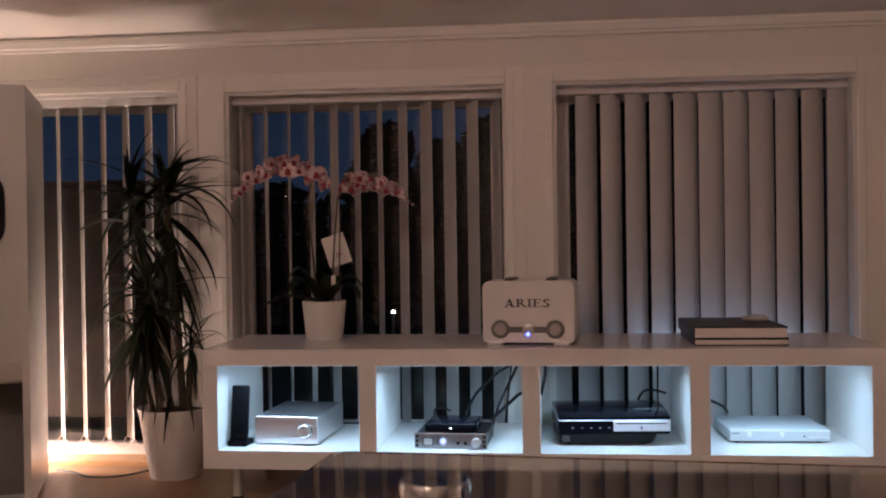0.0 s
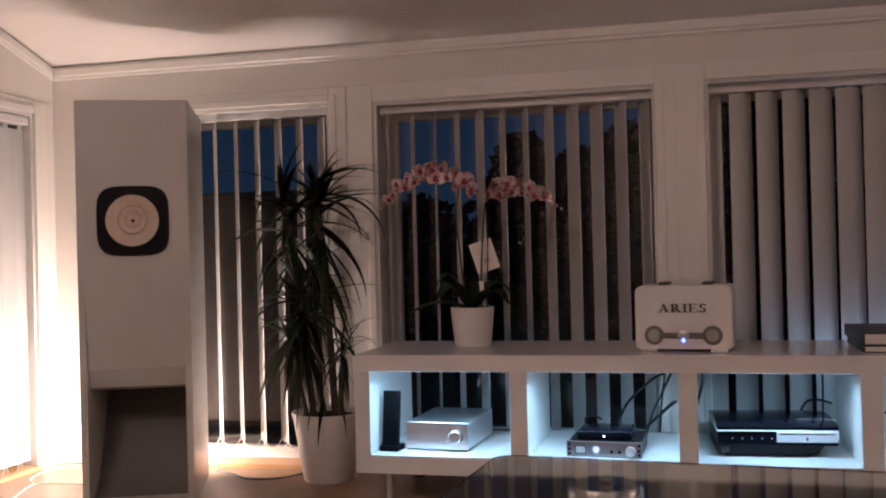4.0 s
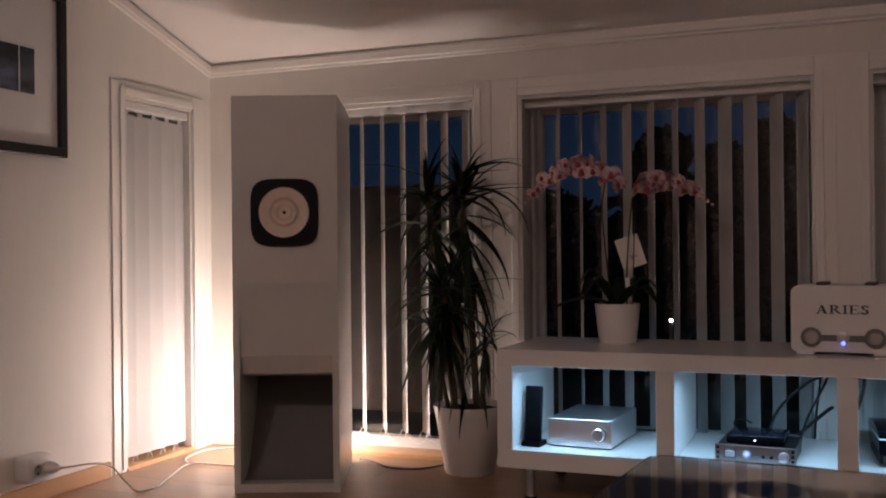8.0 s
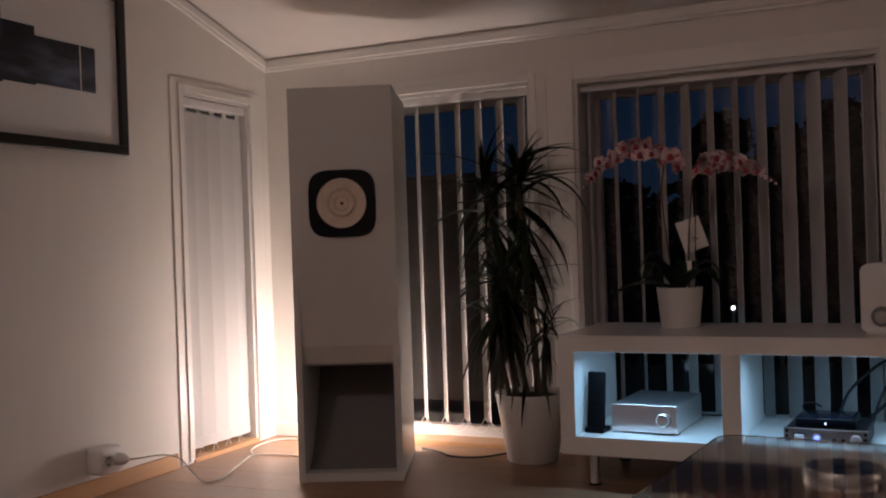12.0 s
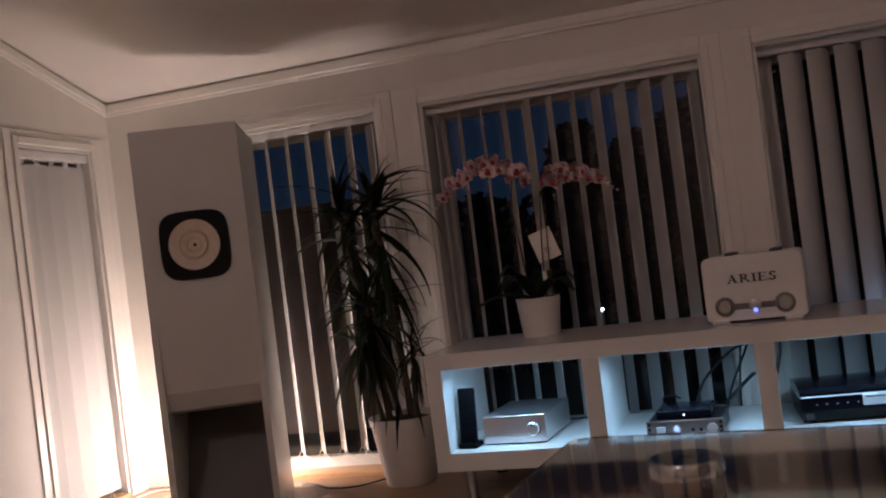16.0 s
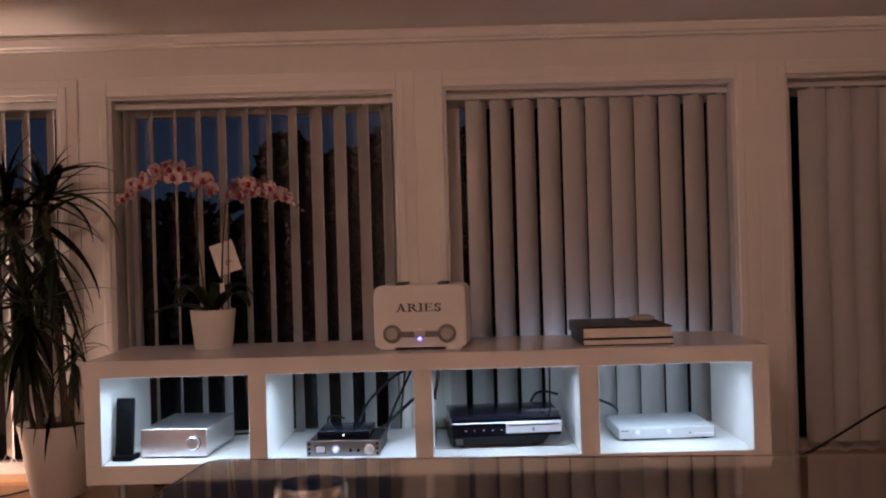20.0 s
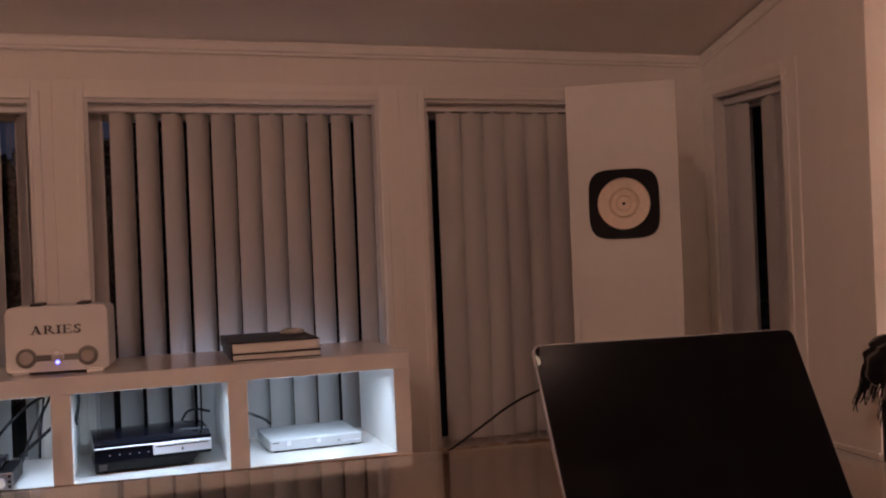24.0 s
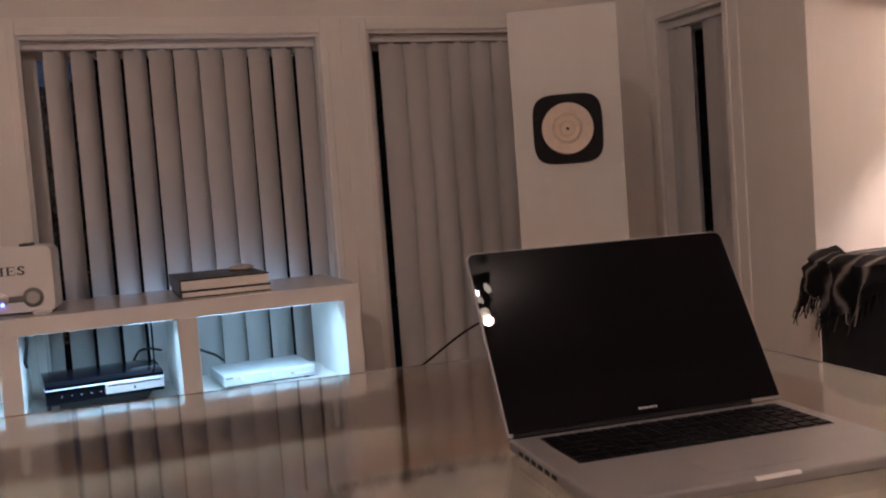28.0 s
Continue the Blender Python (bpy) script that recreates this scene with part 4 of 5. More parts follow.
def player_box():
    p = thing("portable_player", pose(-0.038, 2.545, BZ1, 0, 0, -7), "white rounded box-shaped player lettered in dark capitals", "audio player")
    w, h, d = 0.136, 0.190, 0.16
    out = []
    for cx, cz, a0 in ((w - 0.022, h - 0.022, 0), (-w + 0.022, h - 0.022, 90), (-w + 0.012, 0.020, 180), (w - 0.012, 0.020, 270)):
        r = 0.022 if a0 < 180 else 0.012
        for k in range(6):
            a = radians(a0 + 18 * k)
            out.append((cx + r * math.cos(a), cz + r * math.sin(a)))
    bm = prism(out, 0.004, d)
    part("body", bm, M_WHITEPL, p, "white rounded casing", True)
    front = part("front_plate", prism([(x * 0.985, 0.1 + (z - 0.1) * 0.985) for x, z in out], 0.0, 0.005), M_WHITEPL, p)
    for x in (-0.098, 0.098):
        part("foot", cube(x - 0.024, x + 0.024, -0.004, 0.03, 0.0, 0.013, 0.004, 2), M_WHITEPL, p)
        part("foot", cube(x - 0.024, x + 0.024, d - 0.03, d, 0.0, 0.013, 0.004, 2), M_WHITEPL, p)
    for x in (-0.058, 0.066):
        part("handle", cube(x - 0.014, x + 0.014, 0.02, 0.12, h - 0.001, h + 0.008, 0.003, 2), M_DARKGREY, p, "dark top grip")
    part("control_bar", cube(-0.082, 0.082, -0.0022, 0.001, 0.038, 0.055, 0.002), M_DIAL, front, "grey bar between the dials")
    for x in (-0.082, 0.080):
        dial = part("dial", lathe(((0.0275, 0.0), (0.0275, 0.003), (0.019, 0.004), (0.0185, 0.003)), 28, (x, -0.001, 0.048), "Y"), M_DIAL, front, "dark grey dial ring", True)
        part("dial_cap", lathe(((0.0185, 0.0), (0.0185, 0.007), (0.016, 0.009)), 24, (x, -0.003, 0.048), "Y"), M_STEEL, dial, "paler round cap", True)
    part("centre_dial", lathe(((0.0165, 0.0), (0.0165, 0.004), (0.014, 0.005)), 24, (0.0, -0.001, 0.048), "Y"), M_ALU, front, smooth=True)
    part("blue_light", lathe(((0.0056, 0.0), (0.0048, 0.002)), 14, (0.0, -0.0055, 0.034), "Y"), M_LED_B, front, "glowing blue light")
    serif_word(front, pose(-0.070, -0.0012, 0.113, 90, 0, 0), 0.134, 0.024)
    return p


player_box()


def book(m, w, d, h, label):
    b = thing("book", m, label, "book", "stacked books")
    part("page_block", cube(-w + 0.0035, w - 0.002, 0.003, d - 0.006, 0.003, h - 0.003), M_PAGES, b, "cream page edges")
    part("cover", cube(-w, w, 0, d, 0, 0.003, 0.0006), M_COVER, b)
    part("cover", cube(-w, w, 0, d, h - 0.003, h, 0.0006), M_COVER, b)
    part("spine", cube(-w, -w + 0.003, 0.0, d, 0.003, h - 0.003, 0.0006), M_COVER, b)
    return b


book(pose(0.568, 2.515, BZ1, 0, 0, -1.5), 0.132, 0.31, 0.020, "thin dark-covered book lying flat under another")
book(pose(0.566, 2.512, BZ1 + 0.020, 0, 0, -1), 0.131, 0.34, 0.034, "large dark-covered book lying flat with cream pages")
stone = thing("paperweight", pose(0.652, 2.715, BZ1 + 0.054), "small flat pale paperweight on the dark book", "paperweight")
bm = bmesh.new()
bmesh.ops.create_icosphere(bm, subdivisions=3, radius=1)
for v in bm.verts:
    v.co = Vector((v.co.x * 0.040, v.co.y * 0.030, 0.008 + max(-0.008, v.co.z * 0.012))) * (1 + 0.06 * noise.noise(v.co * 2))
    v.co.z = max(0.0, v.co.z)
part("stone_body", bm, M_STONE, stone, smooth=True)


def orchid():
    o = thing("orchid", pose(-0.695, 2.770, BZ1), "pink moth orchid with two arching sprays in a white pot", "potted plant")
    pot = part("pot", lathe(((0.056, 0.0), (0.059, 0.004), (0.0705, 0.118), (0.0715, 0.124), (0.0675, 0.124), (0.065, 0.105), (0.001, 0.105)), 36), M_CERAMIC, o, "white tapered ceramic pot", True)
    part("soil", lathe(((0.062, 0.104), (0.05, 0.112), (0.001, 0.114)), 20, close=False), M_SOIL, pot, smooth=True)
    rn = random.Random(8)
    # leaves
    for ang, ln, up in ((185, 0.19, 0.035), (150, 0.13, 0.09), (225, 0.12, 0.10), (10, 0.12, 0.10), (330, 0.14, 0.075), (80, 0.12, 0.1), (200, 0.11, 0.13)):
        bm = bmesh.new()
        rows = []
        for k in range(9):
            t = k / 8
            wd = 0.032 * math.sin(math.pi * (0.12 + 0.86 * t)) ** 0.8 + 0.002
            r = 0.012 + ln * t
            z = 0.112 + up * math.sin(math.pi * t * 0.75) - 0.035 * t * t
            rows.append([bm.verts.new((r, s * wd, z + abs(s) * 0.010)) for s in (-1, 0, 1)])
        for a, b in zip(rows, rows[1:]):
            for i in range(2):
                bm.faces.new((a[i], a[i + 1], b[i + 1], b[i]))
        bmesh.ops.solidify(bm, geom=bm.faces[:], thickness=0.0022)
        part("leaf", bm, M_ORLEAF, o, smooth=True, m=pose(0, 0, 0, 0, 0, ang))
    # flower mesh facing -y
    bm = bmesh.new()
    for ang, ln, wd in ((90, 0.026, 0.017), (212, 0.026, 0.015), (328, 0.026, 0.015), (8, 0.030, 0.026), (172, 0.030, 0.026)):
        d, s = Vector((math.cos(radians(ang)), 0, math.sin(radians(ang)))), Vector((-math.sin(radians(ang)), 0, math.cos(radians(ang))))
        rows = []
        for k in range(6):
            t = k / 5
            w2 = wd * math.sin(math.pi * (0.08 + 0.88 * t)) ** 0.7
            rows.append([bm.verts.new(d * ln * t + s * w2 * q + Vector((0, -0.002 - 0.007 * math.sin(math.pi * t) + 0.003 * abs(q), 0))) for q in (-1, -0.4, 0.4, 1)])
        for a, b in zip(rows, rows[1:]):
            for i in range(3):
                bm.faces.new((a[i], a[i + 1], b[i + 1], b[i]))
    bmesh.ops.solidify(bm, geom=bm.faces[:], thickness=0.001)
    flower_me = mesh_of("flower", bm, M_PETAL, True)
    bm = bmesh.new()
    bmesh.ops.create_icosphere(bm, subdivisions=2, radius=0.008)
    for v in bm.verts:
        v.co = Vector((v.co.x * (1.0 + 0.5 * (v.co.z < 0)), v.co.y * 0.9 - 0.010, v.co.z * 1.4 - 0.004))
    lip_me = mesh_of("lip", bm, M_PETALD, True)
    bm = bmesh.new()
    bmesh.ops.create_icosphere(bm, subdivisions=2, radius=0.007)
    bud_me = mesh_of("bud", bm, M_PETAL, True)
    sprays = ((((-0.018, 0, 0.11), (-0.030, -0.015, 0.26), (-0.040, -0.03, 0.42), (-0.028, -0.05, 0.515), (-0.070, -0.065, 0.560), (-0.130, -0.075, 0.560), (-0.200, -0.08, 0.515), (-0.262, -0.085, 0.462)),
               ((0.024, 0.500), (0.004, 0.522), (-0.022, 0.518), (-0.030, 0.548), (-0.058, 0.540), (-0.066, 0.560), (-0.092, 0.543), (-0.105, 0.566), (-0.120, 0.540), (-0.145, 0.560), (-0.158, 0.530), (-0.180, 0.540), (-0.195, 0.512), (-0.215, 0.518), (-0.228, 0.488), (-0.248, 0.478))),
              (((0.030, 0, 0.11), (0.034, -0.01, 0.24), (0.048, -0.02, 0.40), (0.066, -0.045, 0.478), (0.110, -0.065, 0.510), (0.170, -0.075, 0.505), (0.235, -0.08, 0.480), (0.292, -0.085, 0.442)),
               ((0.084, 0.474), (0.094, 0.496), (0.108, 0.470), (0.108, 0.508), (0.128, 0.492), (0.142, 0.512), (0.158, 0.485), (0.172, 0.505), (0.188, 0.480), (0.204, 0.494), (0.222, 0.470), (0.238, 0.482), (0.256, 0.462))))
    for n, (pts, spots) in enumerate(sprays):
        part("stem", tube(pts, 0.0032, 7, 0.5), M_STEM, o, "slender arching flower stem")
        for k, (x, z) in enumerate(spots):
            f = new("flower", flower_me)
            f.parent = o
            sc = rn.uniform(0.86, 1.08) * (1.0 - 0.25 * k / len(spots))
            f.matrix_basis = pose(x, -0.085 + rn.uniform(-0.012, 0.012), z + rn.uniform(-0.006, 0.006), rn.uniform(-28, 12), rn.uniform(-25, 25), rn.uniform(-50, 50)) @ Matrix.Scale(sc, 4)
            lp = new("lip", lip_me)
            lp.parent = f
            lp["label"] = "dark magenta lip"
        tip = Vector(pts[-1])
        for k in range(3):
            b = new("bud", bud_me)
            b.parent = o
            b.matrix_basis = pose(tip.x + (0.014 * (k - 1.2)) * (1 if n else -1), tip.y, tip.z + 0.004 - 0.010 * k) @ Matrix.Scale(1 - 0.2 * k, 4)
    part("support_stick", tube(((0.048, 0.0, 0.10), (0.060, -0.012, 0.42)), 0.0022, 6, smooth=False), M_CANE, o)
    card = part("card", cube(-0.0375, 0.0375, -0.0005, 0.0005, -0.050, 0.050, 0.0002), M_CARD, o, "white gift card tied to the stem", m=pose(0.041, 0.012, 0.286, -4, -18, 4))
    for i, wd in enumerate((0.016, 0.022, 0.012)):
        part("lettering_bar", cube(-0.006, -0.006 + wd, -0.0010, -0.0004, -0.012 - 0.006 * i, -0.0095 - 0.006 * i), M_PETALD, card)
    part("plant_tag", cube(-0.007, 0.007, -0.0006, 0.0006, -0.016, 0.016, 0.0003), M_CARD, o, "small white plant tag", m=pose(0.038, -0.03, 0.190, -10, -4, 0))
    return o


orchid()


def dracaena():
    d = thing("dracaena", pose(-1.205, 2.795, 0), "tall bushy dragon tree with dark narrow leaves in a white pot", "potted plant")
    pot = part("pot", lathe(((0.080, 0.0), (0.085, 0.005), (0.117, 0.205), (0.1225, 0.226), (0.1215, 0.229), (0.1165, 0.229), (0.112, 0.210), (0.001, 0.206)), 44), M_CERAMIC, d, "white tapered floor pot", True)
    part("soil", lathe(((0.113, 0.208), (0.07, 0.219), (0.001, 0.222)), 24, close=False), M_SOIL, pot, smooth=True)
    rn = random.Random(21)

    def leaf_mesh(ln, w, lift, droop):
        """A strap leaf that leaves its cane at an angle of lift and bends down by droop, in radians, along its length."""
        bm = bmesh.new()
        rows, r, z, a = [], 0.0, 0.0, lift
        n = 10
        for k in range(n):
            t = k / (n - 1)
            wd = 1.12 * w * (0.62 + 0.38 * math.sin(math.pi * min(1, t * 1.5 + 0.1))) * (1 - t ** 2.6) + 0.0005
            rows.append([bm.verts.new((r, -wd, z + wd * 0.4)), bm.verts.new((r, 0, z)), bm.verts.new((r, wd, z + wd * 0.4))])
            r += ln / n * math.cos(a)
            z += ln / n * math.sin(a)
            a = max(-1.5, a - droop / n * (0.35 + 1.3 * t))
        for p, q in zip(rows, rows[1:]):
            for i in range(2):
                bm.faces.new((p[i], p[i + 1], q[i + 1], q[i]))
        bmesh.ops.solidify(bm, geom=bm.faces[:], thickness=0.0008)
        return mesh_of("leaf", bm, M_LEAF, True)

    # from the young upright leaves of a tuft down to the old hanging ones
    kinds = [leaf_mesh(*k) for k in ((0.20, 0.0105, 1.35, 0.3), (0.25, 0.0112, 1.12, 0.8), (0.28, 0.0120, 0.85, 1.3), (0.31, 0.0125, 0.50, 2.0), (0.33, 0.0125, 0.05, 2.2),
                                     (0.34, 0.0125, -0.40, 1.6), (0.35, 0.0120, -0.75, 0.9), (0.34, 0.0120, -1.00, 0.5), (0.32, 0.0115, -1.20, 0.3))]
    side = leaf_mesh(0.30, 0.0110, 0.40, 0.85)
    canes = (((-0.02, 0.02, 0.20), (-0.075, 0.02, 0.48), (-0.125, 0.01, 0.78), (-0.150, 0.0, 0.95)),
             ((0.02, 0.02, 0.20), (0.00, 0.03, 0.50), (-0.02, 0.03, 0.78), (-0.030, 0.02, 0.965)),
             ((-0.04, -0.03, 0.20), (-0.06, -0.04, 0.42), (-0.070, -0.05, 0.63)),
             ((0.05, -0.02, 0.20), (0.062, -0.03, 0.34), (0.068, -0.03, 0.46)),
             ((-0.07, -0.01, 0.20), (-0.095, -0.03, 0.36), (-0.115, -0.04, 0.52)))
    for k, cane in enumerate(canes):
        part("cane", tube(cane, 0.013 if k < 3 else 0.009, 9, 0.75), M_CANE, d, "bare woody cane", True)
    tufts = ((canes[0], 38, 0.30, 0.95, 0.0), (canes[1], 44, 0.32, 1.0, 0.0), (canes[2], 30, 0.20, 0.95, 0.15), (canes[3], 18, 0.10, 0.55, 0.0), (canes[4], 16, 0.12, 0.85, 0.3))
    for cane, count, span, size, old in tufts:
        x, y, z = cane[-1]
        dx, dy = (cane[-2][0] - x) / (z - cane[-2][2]), (cane[-2][1] - y) / (z - cane[-2][2])
        for i in range(count):
            t = (i + 0.5) / count
            age = min(0.999, max(0.0, old + (1 - old) * t ** 0.62 + rn.gauss(0, 0.08)))
            lf = new("leaf", kinds[int(age * 9)])
            lf.parent = d
            down = span * t
            lf.matrix_basis = pose(x + dx * down, y + dy * down, z + 0.02 - down, rn.gauss(0, 7), rn.gauss(0, 6), i * 137.5 + rn.uniform(-22, 22)) @ Matrix.Scale(size * rn.uniform(0.78, 1.10), 4)
    # single leaves that stand clear of the crown
    for x, z, turn, size, kind in ((-0.15, 1.00, 183, 1.0, side), (-0.03, 1.00, -6, 0.95, side), (-0.03, 0.98, 10, 0.72, side), (-0.03, 0.99, 4, 1.1, kinds[3]), (-0.03, 0.95, -14, 1.15, kinds[4]),
                                   (-0.03, 0.93, -30, 1.0, kinds[4]), (-0.07, 0.60, 3, 1.05, side), (-0.07, 0.57, -8, 1.0, kinds[5]), (-0.07, 0.58, 176, 0.8, side), (-0.07, 0.55, 205, 0.9, kinds[5]),
                                   (0.06, 0.47, 8, 0.62, kinds[2]), (-0.02, 0.93, 20, 1.05, kinds[5]), (-0.12, 0.90, 160, 1.0, kinds[5])):
        lf = new("leaf", kind)
        lf.parent = d
        lf.matrix_basis = pose(x, -0.01, z, rn.gauss(0, 5), 0, turn) @ Matrix.Scale(size, 4)
    # stiff, nearly straight leaves that make the outline spiky
    stiff = [leaf_mesh(*k) for k in ((0.24, 0.0100, 0.95, 0.25), (0.27, 0.0105, 0.55, 0.45), (0.28, 0.0105, 0.18, 0.40), (0.26, 0.0100, -0.15, 0.55))]
    for cane, count, size, drop in ((canes[0], 9, 0.95, 0.05), (canes[1], 11, 1.0, 0.06), (canes[2], 16, 0.95, 0.10), (canes[3], 12, 0.58, 0.08), (canes[4], 8, 0.75, 0.08)):
        x, y, z = cane[-1]
        for i in range(count):
            lf = new("leaf", stiff[rn.randrange(4)])
            lf.parent = d
            lf.matrix_basis = pose(x, y, z - drop * rn.random(), rn.gauss(0, 8), 0, i * 137.5 + rn.uniform(-30, 30)) @ Matrix.Scale(size * rn.uniform(0.75, 1.12), 4)
    # old leaves over the rim of the pot
    for x, y, z, turn, size in ((0.018, -0.095, 0.275, -88, 0.50), (-0.018, -0.098, 0.265, -96, 0.30), (0.075, -0.080, 0.280, -55, 0.42)):
        lf = new("leaf", kinds[7])
        lf.parent = d
        lf.matrix_basis = pose(x, y, z, 0, 0, turn) @ Matrix.Scale(size, 4)
    return d


dracaena()

# ---- west wall: picture, socket, corner lamp ----


def framed_picture():
    p = thing("framed_picture", pose(XL, 2.133, 1.052, 0, 0, 90), "black-framed photo print with a wide off-white mount", "picture")
    w, h, f = 1.05, 0.52, 0.030
    for a, b, c, e in ((-w, 0, 0, f), (-w, 0, h - f, h), (-w, -w + f, f, h - f), (-f, 0, f, h - f)):
        part("frame_bar", cube(a, b, -0.026, -0.001, c, e, 0.0015), M_PFRAME, p)
    part("mount", cube(-w + f, -f, -0.010, -0.004, f, h - f), M_MAT, p, "off-white mount board")
    # the print: stepped dark collage
    for a, b, c, e in ((-0.358, -0.124, 0.184, 0.322), (-0.475, -0.358, 0.178, 0.348), (-0.72, -0.475, 0.172, 0.385)):
        part("print", cube(a, b, -0.0115, -0.0098, c, e), M_PRINT, p, "dark blue stepped photo print")
    part("print_line", cube(-0.187, -0.183, -0.0122, -0.0100, 0.184, 0.322), M_CARD, p)
    pane = part("picture_glass", cube(-w + f, -f, -0.020, -0.018, f, h - f), M_PICGLASS, p)
    pane.visible_shadow = False
    return p


framed_picture()


def wall_socket():
    s = thing("wall_socket", pose(XL, 2.010, 0.110, 0, 0, 90), "white surface-mounted double wall socket with a plug", "socket")
    part("box", cube(-0.088, 0.008, -0.066, 0, -0.042, 0.042, 0.016, 4), M_WHITEPL, s, smooth=True)
    for x in (-0.058, -0.016):
        well = part("socket_well", lathe(((0.020, 0.0), (0.020, 0.003), (0.017, 0.003), (0.017, 0.001)), 24, (x, -0.0655, 0), "Y"), M_WHITEPL, s, smooth=True)
        part("well_floor", lathe(((0.017, 0.0), (0.017, 0.0012)), 24, (x, -0.0655, 0), "Y"), M_PALEGREY, well)
        for z in (-0.009, 0.009):
            part("pin_hole", lathe(((0.003, 0), (0.003, 0.0008)), 8, (x, -0.0670, z), "Y"), M_BLACK, well)
    part("plug", lathe(((0.018, 0.0), (0.018, 0.018), (0.012, 0.030), (0.006, 0.040)), 20, (-0.016, -0.0685, 0), "Y"), M_WHITEPL, s, "white round plug", True)
    return s


wall_socket()
loose_cable(((-2.224, 1.994, 0.110), (-2.200, 2.020, 0.110), (-2.185, 2.10, 0.104), (-2.175, 2.17, 0.080), (-2.15, 2.20, 0.030), (-2.094, 2.19, 0.006), (-2.076, 2.26, 0.005), (-2.13, 2.41, 0.005), (-2.18, 2.57, 0.005), (-2.104, 2.60, 0.005), (-2.00, 2.60, 0.005)), 0.0029, "pale lamp cord running over the floor from the socket", M_CABLEW)
loose_cable(((-2.18, 2.57, 0.009), (-2.24, 2.64, 0.006), (-2.265, 2.74, 0.006), (-2.25, 2.83, 0.006), (-2.19, 2.86, 0.006), (-2.05, 2.86, 0.006), (-1.97, 2.84, 0.006)), 0.003, "pale cord looped on the floor in the corner", M_CABLEW)
loose_cable(((-1.64, 2.84, 0.005), (-1.56, 2.80, 0.006), (-1.48, 2.74, 0.006), (-1.38, 2.76, 0.005), (-1.30, 2.87, 0.005)), 0.0036, "dark cable lying on the floor behind the plant")
loose_cable(((1.16, 2.90, 0.02), (1.22, 2.86, 0.05), (1.30, 2.80, 0.12), (1.42, 2.72, 0.22), (1.56, 2.62, 0.30)), 0.0042, "black cable slung from the floor to the loudspeaker")

cl = thing("floor_lamp", pose(-1.91, 2.835, 0), "small floor lamp with a glowing bulb in the corner", "lamp")
part("base", lathe(((0.045, 0), (0.045, 0.010), (0.020, 0.016), (0.016, 0.070), (0.022, 0.074)), 24), M_WHITEPL, cl, smooth=True)
part("bulb", lathe(((0.012, 0.073), (0.014, 0.078), (0.020, 0.084), (0.020, 0.088), (0.014, 0.092)), 20), M_BULB, cl, "glowing warm bulb", True)

# ---- ceiling lamp behind the seat ----


def ceiling_lamp(x, y):
    pl = thing("ceiling_lamp", pose(x, y, ceil_z(y)), "chrome ceiling lamp with three glowing bulbs", "lamp", "ceiling lamps")
    part("plate", cube(-0.035, 0.035, -0.19, 0.19, -0.045, 0.045, 0.004), M_CHROME, pl)
    for k, r in ((-0.14, 0.010), (0.0, 0.020), (0.14, 0.011)):
        arm = part("arm", lathe(((0.010, -0.060), (0.010, -0.045), (0.012, -0.045)), 12, (0, k, 0.28 * -k)), M_CHROME, pl)
        part("bulb", lathe(((r * 0.5, -0.062), (r, -0.075), (r * 1.05, -0.090), (r * 0.7, -0.104), (r * 0.15, -0.108)), 20, (0, k, 0.28 * -k)), M_BULB, arm, "glowing warm bulb", True)


ceiling_lamp(1.155, -0.945)
ceiling_lamp(-1.30, -1.35)

# ---- alcove: canvas, chair with throw ----
cv = thing("canvas_picture", pose(2.585, YC, 1.235), "pale unframed canvas with dark brush marks", "picture")
part("canvas", cube(0, 0.62, -0.036, -0.001, 0, 0.5, 0.003), M_CANVAS, cv)

ch = thing("armchair", pose(2.50, 1.56, 0), "black upholstered tub armchair with a raised back", "armchair")


def rim(a):
    """Height of the shell at an angle: a low arm that sweeps up into the back."""
    return 0.432 + 0.36 * max(0.0, math.cos(radians(a + 12))) ** 2.5


def tub(r0, r1, h0, a0, a1, n=36):
    """A curved upright shell, thick, with a rounded rim."""
    bm = bmesh.new()
    rows = []
    for k in range(n + 1):
        d = a0 + (a1 - a0) * k / n
        a, h1 = radians(d), rim(d)
        prof = ((r1, h0), (r1, h1 - 0.03), (r1 - 0.012, h1 - 0.006), ((r0 + r1) / 2, h1), (r0 + 0.012, h1 - 0.006), (r0, h1 - 0.03), (r0, h0))
        rows.append([bm.verts.new((r * math.cos(a), r * math.sin(a), z)) for r, z in prof])
    m = len(prof)
    for p, q in zip(rows, rows[1:]):
        for i in range(m):
            bm.faces.new((p[i], p[(i + 1) % m], q[(i + 1) % m], q[i]))
    bm.faces.new(rows[0])
    bm.faces.new(rows[-1][::-1])
    return bm


part("backrest", tub(0.35, 0.43, 0.06, -70, 245), M_CLOTH, ch, "curved black upholstered shell", True)
part("seat", lathe(((0.345, 0.06), (0.348, 0.30), (0.31, 0.34), (0.001, 0.345)), 32), M_CLOTH, ch, smooth=True)
for a in (45, 135, 225, 315):
    part("leg", lathe(((0.012, 0), (0.016, 0.065)), 10, (0.30 * math.cos(radians(a)), 0.30 * math.sin(radians(a)), 0)), M_BLACK, ch)


